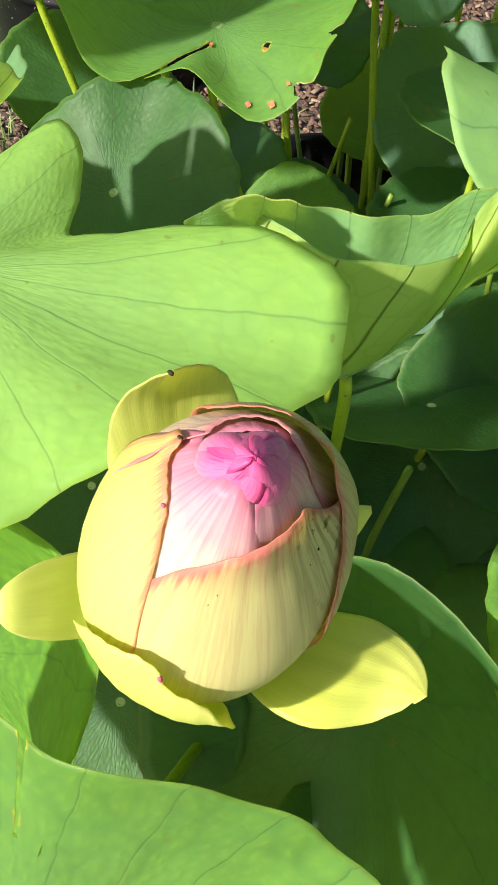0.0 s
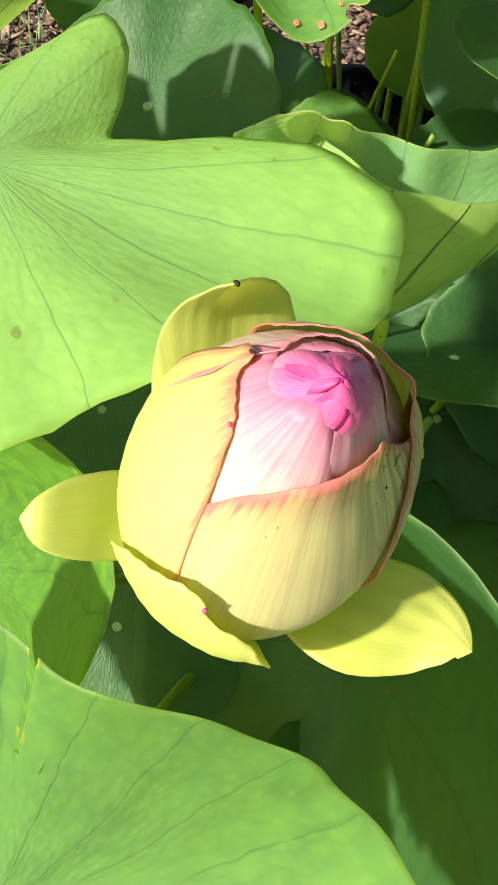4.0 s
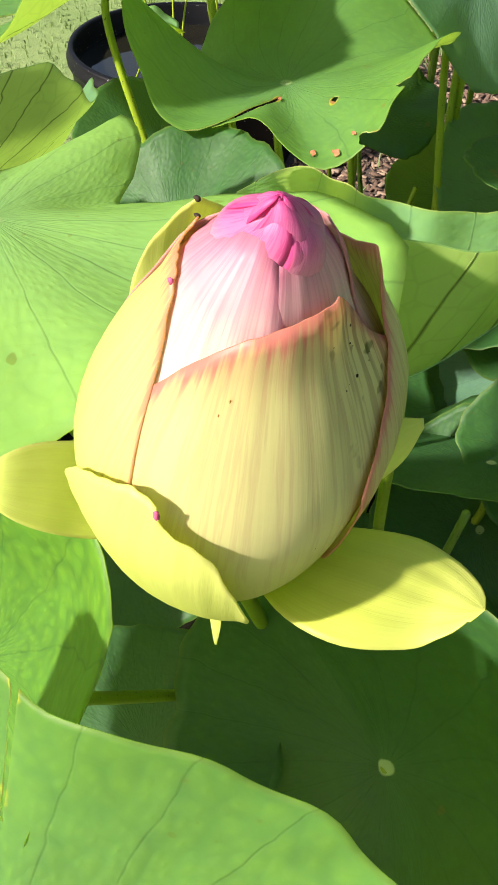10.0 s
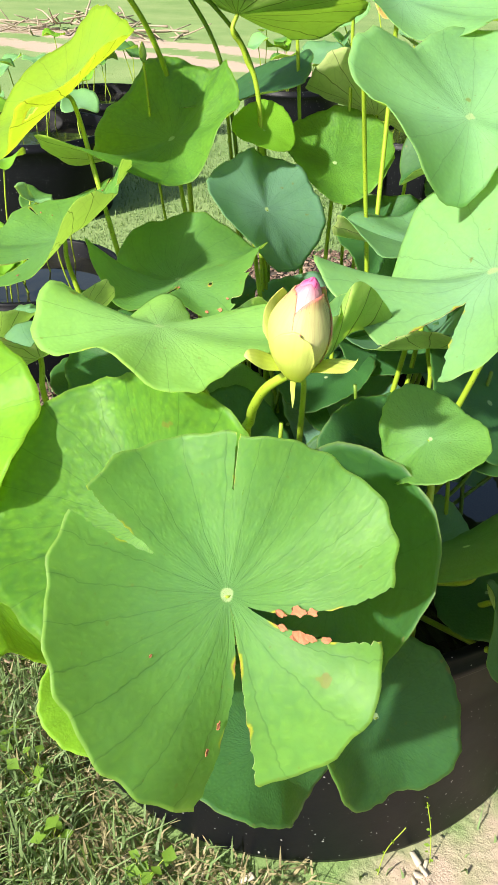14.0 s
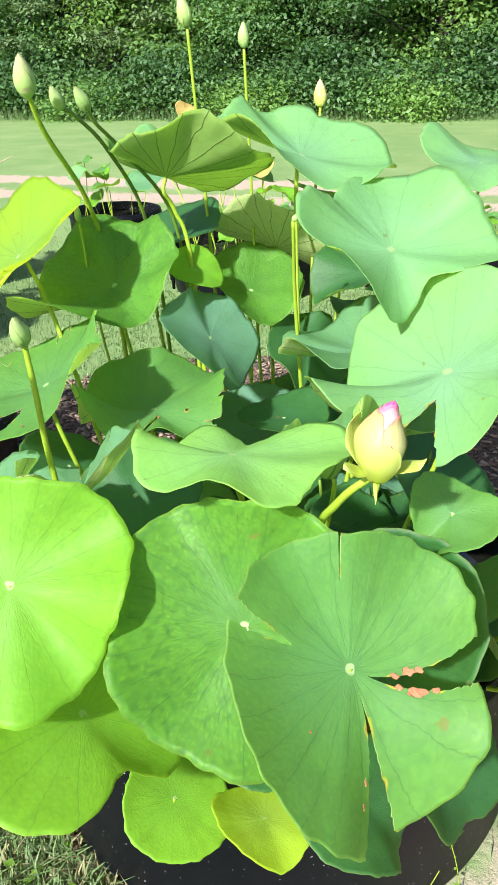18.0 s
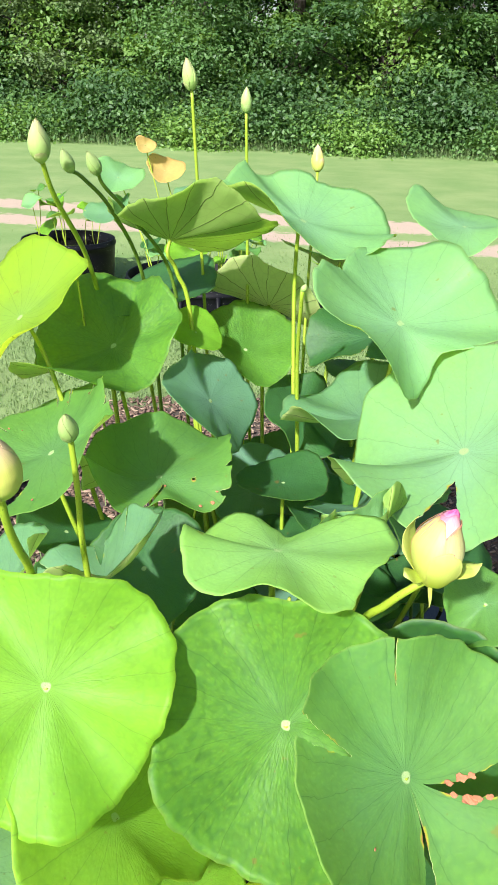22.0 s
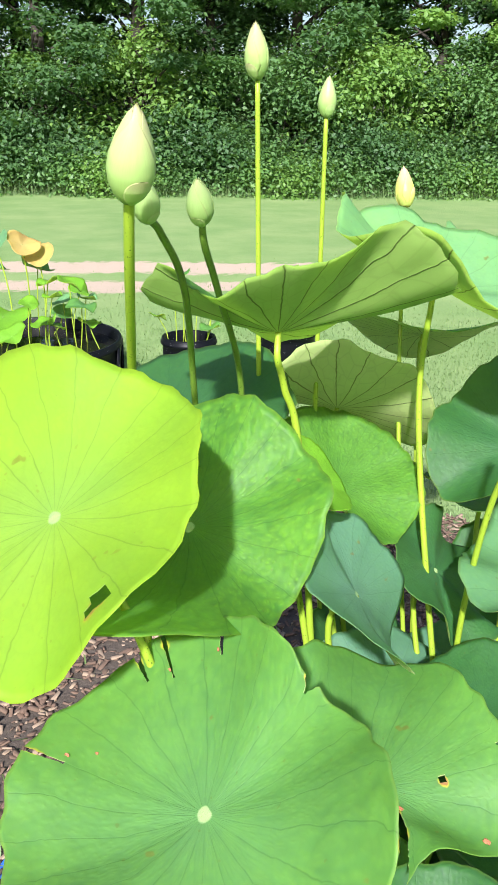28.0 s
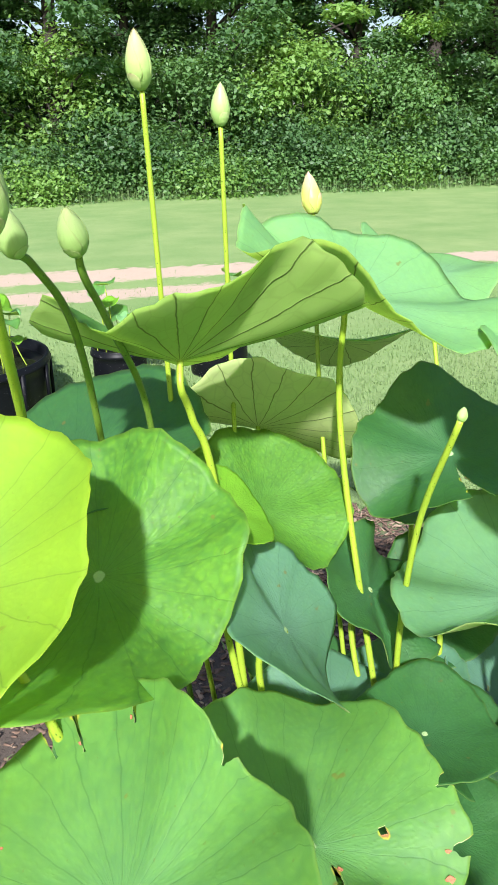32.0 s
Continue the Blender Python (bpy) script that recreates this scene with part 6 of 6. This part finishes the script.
lotus_bud((-0.291, 0.097, 1.122), (-0.289, 0.070, 1.162), 0.0195, "small pointed green lotus bud", [(-0.25, 0.34, Z0), (-0.282, 0.19, 0.72), (-0.292, 0.132, 0.945), (-0.289, 0.104, 1.060)], BUD_GREEN, 0.0036)
lotus_bud((-0.012, 0.752, 1.134), (-0.004, 0.757, 1.147), 0.0085, "tiny whitish lotus bud on a slanting stalk", [(0.02, 0.82, Z0), (0.008, 0.86, 0.62), (0.002, 0.868, 0.766), (-0.010, 0.82, 0.98)], BUD_GREEN, 0.0038, None, False)
lotus_bud((-0.452, 0.90, 1.11), (-0.452, 0.898, 1.145), 0.011, "thin young lotus bud behind a leaf", [(-0.33, 0.88, Z0), (-0.42, 0.89, 0.85)], BUD_GREEN, 0.0026, None, False)


# ---- neighbouring tubs with their young lotus ----
def small_lotus(at, R, water, count, seed, leaf=(0.05, 0.10), tall=(0.12, 0.42)):
    """Leaves on thin stalks in one of the other tubs."""
    rng = random.Random(seed)
    for k in range(count):
        a, d = rng.uniform(0, 6.28), R * 0.78 * math.sqrt(rng.random())
        root = Vector((at[0] + d * math.cos(a), at[1] + d * math.sin(a), water - 0.005))
        h = rng.uniform(*tall)
        c = root + Vector((rng.uniform(-0.06, 0.06), rng.uniform(-0.06, 0.06), h))
        lean = (rng.uniform(-0.5, 0.5), rng.uniform(-0.6, 0.3))
        rr = rng.uniform(*leaf)
        radial = [rng.uniform(-0.06, 0.06) for _ in range(8)]
        wave = [rng.uniform(-0.14, 0.14) for _ in range(6)]
        ob = thing("lotus_leaf", root, rng.choice(("young light green lotus leaf in a far tub", "small bluish lotus leaf in a far tub", "yellowing lotus leaf in a far tub")), "leaf", "lotus leaves in the other tubs")
        blade = mesh_part("blade", blade_mesh(lean, rr, rng.uniform(0.02, 0.3), radial, wave, seed * 50 + k, (), (), 0.02, 7, 40), [TOPS[rng.choice(("green", "lime", "wax", "lime"))], UNDERS["lime"]], ob)
        blade.location = c - root
        n = polar_frame(lean)[2]
        part("stalk", tube([q - root for q in spline([root, (root + c) / 2 + Vector((rng.uniform(-0.02, 0.02), 0, 0)), c - n * 0.001], 6)], 0.003, 6), STALK, ob)


for at, R, H, count, seed, label, ribs in (
        ((-0.44, 4.62, 0), 0.52, 0.31, 16, 2, "wide black plastic tub with young lotus plants", 14),
        ((0.47, 4.62, 0), 0.165, 0.27, 9, 3, "small black plastic pot with young lotus stalks", 0),
        ((1.12, 4.75, 0), 0.19, 0.26, 8, 4, "small black plastic pot with young lotus stalks", 0),
        ((-2.30, 3.25, 0), 0.46, 0.42, 12, 5, "round black plastic tub with lotus leaves", 0),
        ((-2.55, 4.60, 0), 0.40, 0.36, 10, 6, "round black plastic tub half full of water", 0),
        ((-1.55, 5.60, 0), 0.36, 0.34, 10, 7, "round black plastic tub with lotus leaves", 0),
        ((-1.35, 1.75, 0), 0.33, 0.30, 9, 8, "low black plastic tub with lotus leaves", 0)):
    make_tub(at, R, H, H - 0.06, label, 0.93, ribs)
    small_lotus(at, R, H - 0.06, count, seed, (0.05, 0.10) if R > 0.2 else (0.045, 0.075))


def far_leaf(at, lean, R, cup, radial, wave, top, under, label, root, category="leaf"):
    """One tall leaf of the wide far tub."""
    foot = Vector((root[0], root[1], 0.245))
    at = Vector(at)
    ob = thing("lotus_leaf", foot, label, category, "tall lotus leaves in the far tub")
    seed = int(abs(at.x * 1000))
    blade = mesh_part("blade", blade_mesh(lean, R, cup, radial, wave, seed, (), (), 0.03, 8, 44), [top, under], ob)
    blade.location = at - foot
    n = polar_frame(lean)[2]
    part("stalk", tube([q - foot for q in spline([foot, foot.lerp(at, 0.5) + Vector((0.015, 0.0, 0.03)), at - n * 0.001], 7)], 0.004, 7), STALK, ob)


WITHERED = lotus_top("leaf_withered", (0.55, 0.42, 0.13), (0.50, 0.30, 0.12), (0.48, 0.45, 0.20), (0.90, 0.66, 0.24), 0.45, mottled=0.3)
for at, lean, R, cup, kind, label, root in (
        ((-0.827, 4.731, 1.085), (0.5, -1.3), 0.062, 0.30, WITHERED, "small withered orange-yellow lotus leaf", (-0.66, 4.66)),
        ((-0.710, 4.780, 0.930), (0.3, -1.0), 0.115, 0.35, WITHERED, "withered yellow lotus leaf with an orange rim", (-0.58, 4.70)),
        ((-0.566, 4.700, 0.815), (-0.4, -0.5), 0.075, 0.20, TOPS["sage"], "folded greyish lotus leaf beside withered ones", (-0.50, 4.66)),
        ((-0.429, 4.700, 0.800), (0.5, -0.9), 0.085, 0.25, WITHERED, "withered pinkish yellow lotus leaf", (-0.42, 4.72)),
        ((-0.345, 4.720, 0.735), (-0.2, -1.0), 0.080, 0.30, WITHERED, "withered yellow lotus leaf with an orange rim", (-0.34, 4.70)),
        ((-1.000, 4.700, 0.890), (0.3, -0.7), 0.150, 0.25, TOPS["wax"], "tall pale green lotus leaf in a far tub", (-0.78, 4.62)),
        ((-1.060, 4.660, 0.680), (-0.3, -0.4), 0.150, 0.20, TOPS["sage"], "tall bluish green lotus leaf in a far tub", (-0.80, 4.52)),
        ((-0.930, 4.640, 0.710), (0.4, 0.1), 0.110, 0.25, TOPS["sage"], "drooping greyish lotus leaf in a far tub", (-0.74, 4.48)),
        ((-0.771, 4.600, 0.505), (-0.5, -0.3), 0.080, 0.15, TOPS["deep"], "small dark lotus leaf in a far tub", (-0.64, 4.56)),
        ((-0.560, 4.560, 0.440), (0.1, -0.3), 0.130, 0.15, TOPS["lime"], "light green lotus leaf low over a far tub", (-0.50, 4.52))):
    far_leaf(at, lean, R, cup, (0.05, -0.04, 0.06, 0.05, -0.05, 0.03, 0.04, -0.03), (0.14, -0.10, 0.09, 0.06, -0.05, 0.04), kind, UNDERS["lime"], label, root)


# ---- shaded leaves and bare stalks deep in the tub ----
deep_rng = random.Random(77)
# added fillers: dark leaf and stalk colours carry the shade down here
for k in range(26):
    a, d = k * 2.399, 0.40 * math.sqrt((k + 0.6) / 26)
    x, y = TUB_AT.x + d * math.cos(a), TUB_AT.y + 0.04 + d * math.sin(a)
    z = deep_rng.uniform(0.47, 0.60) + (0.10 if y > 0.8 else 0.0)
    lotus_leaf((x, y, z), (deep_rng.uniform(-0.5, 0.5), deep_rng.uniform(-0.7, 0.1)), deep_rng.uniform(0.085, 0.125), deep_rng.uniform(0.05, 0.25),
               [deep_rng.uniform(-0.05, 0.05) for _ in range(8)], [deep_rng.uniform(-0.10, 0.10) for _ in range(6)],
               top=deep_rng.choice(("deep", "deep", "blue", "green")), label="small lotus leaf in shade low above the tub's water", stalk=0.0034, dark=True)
# two more dark leaves, added to cover gaps where the sunlit tub showed
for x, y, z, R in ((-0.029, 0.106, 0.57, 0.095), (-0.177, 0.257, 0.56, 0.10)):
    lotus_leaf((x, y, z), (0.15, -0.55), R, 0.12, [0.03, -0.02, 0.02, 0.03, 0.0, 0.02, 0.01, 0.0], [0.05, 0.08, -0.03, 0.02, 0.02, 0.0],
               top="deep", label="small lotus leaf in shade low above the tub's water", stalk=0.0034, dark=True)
for k in range(22):
    a, d = 1.0 + k * 2.399, 0.42 * math.sqrt((k + 0.5) / 22)
    foot = Vector((TUB_AT.x + d * math.cos(a), TUB_AT.y + 0.08 + d * math.sin(a), WATER_Z - 0.01))
    top = Vector((deep_rng.uniform(-0.05, 0.05), deep_rng.uniform(-0.05, 0.05), deep_rng.uniform(0.12, 0.34)))
    ob = thing("lotus_stalk", foot, "bare upright lotus stalk standing in the tub's water", "stalk", "bare stalks in the tub")
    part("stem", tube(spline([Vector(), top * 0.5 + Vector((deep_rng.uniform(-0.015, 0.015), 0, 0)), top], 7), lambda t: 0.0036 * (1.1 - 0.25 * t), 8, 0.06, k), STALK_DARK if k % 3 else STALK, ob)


# ---- grass, weeds, chips of bark ----
def tub_clear(p, margin=0.0):
    ok = np.hypot(p[:, 0] - TUB_AT.x, p[:, 1] - TUB_AT.y) > TUB_R + margin
    for cx, cy, r in ((-0.44, 4.62, 0.52), (0.47, 4.62, 0.165), (1.12, 4.75, 0.19), (-2.30, 3.25, 0.46), (-2.55, 4.60, 0.40), (-1.55, 5.60, 0.36), (-1.35, 1.75, 0.33)):
        ok &= np.hypot(p[:, 0] - cx, p[:, 1] - cy) > r
    return ok


def blades(name, spots, length, mat, seed, label, category, lay=0.5):
    """A stand of narrow bent grass blades."""
    rng = np.random.RandomState(seed)
    n = len(spots)
    L = rng.uniform(length[0], length[1], n)
    a = rng.rand(n) * 6.28
    out = np.stack([np.cos(a), np.sin(a), np.zeros(n)], 1)
    side = np.stack([-np.sin(a), np.cos(a), np.zeros(n)], 1) * (0.0016 + 0.0016 * rng.rand(n))[:, None]
    bend = (rng.rand(n) * lay)[:, None]
    base = np.concatenate([spots, np.zeros((n, 1))], 1)
    base[:, 2] = [ground_height(x, y) - 0.003 if abs(x) < 14 and abs(y) < 14 else 0 for x, y in spots]
    up = np.array([[0, 0, 1.0]])
    mid = base + (up * (1 - bend * 0.3) + out * bend * 0.5) * L[:, None] * 0.55
    tip = base + (up * (1 - bend * 0.75) + out * bend * 1.2) * L[:, None]
    v = np.stack([base - side, base + side, mid + side * 0.8, mid - side * 0.8, tip], 1).reshape(-1, 3)
    k = np.arange(n)[:, None] * 5
    f = np.concatenate([k + np.array([[0, 1, 2]]), k + np.array([[0, 2, 3]]), k + np.array([[3, 2, 4]])], 1).reshape(-1, 3)
    me = quick_mesh(name, v, f)
    me.materials.append(mat)
    return tagged(new(name, me), label, category, "", "stuff")


rg = np.random.RandomState(21)
near = np.concatenate([np.stack([rg.normal(-1.05, 0.55, 13000), rg.normal(0.1, 0.6, 13000)], 1), np.stack([rg.normal(-0.55, 0.22, 5000), rg.normal(0.05, 0.28, 5000)], 1)])
near = near[tub_clear(near, 0.01)]
blades("grass", near, (0.03, 0.11), GRASS, 1, "ragged green grass beside the tub", "grass", 0.9)
dry = np.stack([rg.normal(-0.6, 0.48, 14000), rg.normal(0.05, 0.4, 14000)], 1)
dry = dry[tub_clear(dry, 0.0)]
dry = dry[np.hypot(dry[:, 0] - 0.75, dry[:, 1] + 0.25) > 0.74]
blades("dry_grass", dry, (0.02, 0.08), GRASS_DRY, 2, "dry straw-coloured grass on bare soil", "grass", 1.4)
lawn = np.stack([rg.normal(0.3, 2.3, 90000), rg.normal(3.6, 1.5, 90000)], 1)
lawn = lawn[tub_clear(lawn, 0.02)]
lawn = lawn[np.hypot(lawn[:, 0] + 0.15, lawn[:, 1] - 1.75) > 1.40]
blades("lawn_grass", lawn, (0.015, 0.045), GRASS, 3, "short mown green lawn grass", "grass", 0.9)
fringe = np.stack([rg.uniform(-17, 20, 16000), np.zeros(16000)], 1)
fringe[:, 1] = 19.6 - (fringe[:, 0] - 2) * 0.172 - rg.uniform(0.1, 1.5, 16000)
blades("tall_grass", fringe, (0.10, 0.45), GRASS, 4, "uncut grass along the wood's edge", "grass", 0.6)


def scatter_chips(name, spots, size, mat, seed, label):
    """Flat splinters of bark lying on the soil."""
    rng = np.random.RandomState(seed)
    n = len(spots)
    L, W, T = rng.uniform(size[0], size[1], n), rng.uniform(0.25, 0.5, n), rng.uniform(0.08, 0.18, n)
    a, tilt = rng.rand(n) * 6.28, rng.normal(size=n) * 0.35
    u = np.stack([np.cos(a) * np.cos(tilt), np.sin(a) * np.cos(tilt), np.sin(tilt)], 1)
    v = np.stack([-np.sin(a), np.cos(a), np.zeros(n)], 1)
    w = np.cross(u, v)
    c = np.concatenate([spots, rng.uniform(0.002, 0.014, (n, 1))], 1)
    pts = []
    for su, sv, sw in ((-1, -.7, -1), (1, -1, -1), (.8, 1, -1), (-1, .8, -1), (-.9, -.6, 1), (.8, -.8, 1), (.7, .8, 1), (-.8, .6, 1)):
        pts.append(c + u * (su * L / 2)[:, None] + v * (sv * L * W / 2)[:, None] + w * (sw * L * T / 2)[:, None])
    verts = np.stack(pts, 1).reshape(-1, 3)
    k = np.arange(n)[:, None] * 8
    quads = np.concatenate([k + np.array([q]) for q in ((0, 3, 2, 1), (4, 5, 6, 7), (0, 1, 5, 4), (1, 2, 6, 5), (2, 3, 7, 6), (3, 0, 4, 7))], 1).reshape(-1, 4)
    me = quick_mesh(name, verts, quads)
    me.materials.append(mat)
    return tagged(new(name, me), label, "bark mulch", "", "stuff")


chip = np.stack([rg.uniform(-1.75, 1.45, 30000), rg.uniform(0.2, 3.3, 30000)], 1)
chip = chip[tub_clear(chip, 0.0) & (np.hypot(chip[:, 0] + 0.15, chip[:, 1] - 1.75) < 1.46)]
scatter_chips("bark_mulch", chip[: len(chip) * 3 // 4], (0.010, 0.042), CHIP, 5, "brown bark mulch round the tub")
scatter_chips("pale_mulch", chip[len(chip) * 3 // 4:], (0.010, 0.045), CHIP_PALE, 6, "pale splintered wood chips round the tub")
peb = np.stack([rg.uniform(-0.9, 0.5, 260), rg.uniform(-0.5, 0.35, 260)], 1)
peb = peb[tub_clear(peb, 0.0)]
scatter_chips("pebbles", peb, (0.008, 0.03), STONE, 7, "small pale stones on the soil")


def weed(at, height, leaves, seed, label):
    """A thin creeping weed with small oval leaves along its stem."""
    rng = random.Random(seed)
    nr = np.random.RandomState(seed)
    at = Vector(at)
    ob = thing("weed", at, label, "weed", "weeds beside the tub")
    top = Vector((rng.uniform(-0.3, 0.3), rng.uniform(-0.3, 0.3), 1)) * height
    pts = spline([Vector((0, 0, -0.004)), top * 0.5 + Vector((rng.uniform(-0.01, 0.01), 0, 0)), top], 8)
    part("stem", tube(pts, 0.0009, 5), STALK, ob)
    for k in range(leaves):
        q = pts[min(len(pts) - 1, 2 + k * (len(pts) - 2) // leaves)]
        v, f = sheets(np.array([[0, 0, 0.0]]), np.array([[rng.uniform(-.4, .4), rng.uniform(-.4, .4), 0.8]]), np.array([rng.uniform(0.007, 0.013) + 0.0]), np.array([rng.uniform(0, 6.28)]), 0.3, 0.6)
        leafy_part = mesh_part("leaf", quick_mesh("leaf", v, f), WEED, ob, "", False)
        leafy_part.location = q + Vector((rng.uniform(-0.006, 0.006), rng.uniform(-0.006, 0.006), 0))


def broad_weed(at, seed, size=0.03):
    rng = random.Random(seed)
    at = Vector(at)
    ob = thing("weed", at, "low broad-leaved green weed on bare soil", "weed", "weeds beside the tub")
    for k in range(7):
        a = k * 2.4
        h = rng.uniform(0.02, 0.07)
        r = rng.uniform(0.01, 0.05)
        c = Vector((r * math.cos(a), r * math.sin(a), h))
        part("stem", tube(spline([Vector((0, 0, -0.004)), c * 0.6 + Vector((0, 0, 0.01)), c], 4), 0.0008, 5), STALK, ob)
        v, f = sheets(np.zeros((1, 3)), np.array([[rng.uniform(-.3, .3), rng.uniform(-.3, .3), 0.9]]), np.array([size * rng.uniform(0.7, 1.2)]), np.array([a]), 0.35, 0.75)
        o = mesh_part("leaf", quick_mesh("leaf", v, f), WEED, ob, "", False)
        o.location = c


weed((0.315, 0.255, 0), 0.15, 9, 1, "thin creeping weed with tiny leaves against the tub")
weed((0.235, 0.205, 0), 0.11, 3, 2, "thin bare weed stem against the tub")
for k, (x, y) in enumerate(((-0.44, 0.36), (-0.50, 0.22), (-0.38, 0.16), (-0.62, 0.30), (-0.30, 0.08), (-0.70, 0.12), (-0.12, 0.06), (0.05, 0.05), (-0.56, 0.44))):
    broad_weed((x, y, ground_height(x, y)), 40 + k)


# ---- brush pile, litter ----
def brush_pile(at, seed):
    rng = random.Random(seed)
    at = Vector(at)
    ob = thing("brush_pile", at, "heap of dry grey branches and leaves on the lawn", "brush pile")
    for k in range(70):
        a, r = rng.uniform(0, 6.28), 0.9 * math.sqrt(rng.random())
        c = Vector((r * 1.6 * math.cos(a), r * 0.7 * math.sin(a), rng.uniform(0.03, 0.42) * (1.1 - r)))
        d = Vector((rng.uniform(-1, 1), rng.uniform(-1, 1), rng.uniform(-0.25, 0.35))).normalized() * rng.uniform(0.3, 0.8)
        part("branch", tube(spline([c - d / 2, c + Vector((0, 0, rng.uniform(-0.05, 0.05))), c + d / 2], 3), lambda t: 0.016 * (1.1 - 0.7 * t), 5), TWIG, ob)


brush_pile((-5.9, 10.6, 0), 3)


def litter(at, seed):
    rng = random.Random(seed)
    bm = bmesh.new()
    bmesh.ops.create_grid(bm, x_segments=10, y_segments=8, size=0.5)
    for v in bm.verts:
        v.co = Vector((v.co.x * 0.09, v.co.y * 0.06, 0.012 + 0.014 * noise.noise(v.co * 6 + Vector((seed, 0, 0)))))
    geo = bmesh.ops.solidify(bm, geom=bm.faces[:], thickness=0.001)
    me = bpy.data.meshes.new("plastic_scrap")
    bm.to_mesh(me)
    bm.free()
    me.materials.append(BLUE_PLASTIC)
    ob = tagged(new("plastic_scrap", me), "crumpled scrap of blue plastic on the mulch", "litter")
    ob.location = at
    ob.rotation_euler = (0, 0, rng.uniform(0, 6))


litter((-0.62, 1.36, 0.0), 1)
litter((-0.72, 0.98, 0.0), 2)
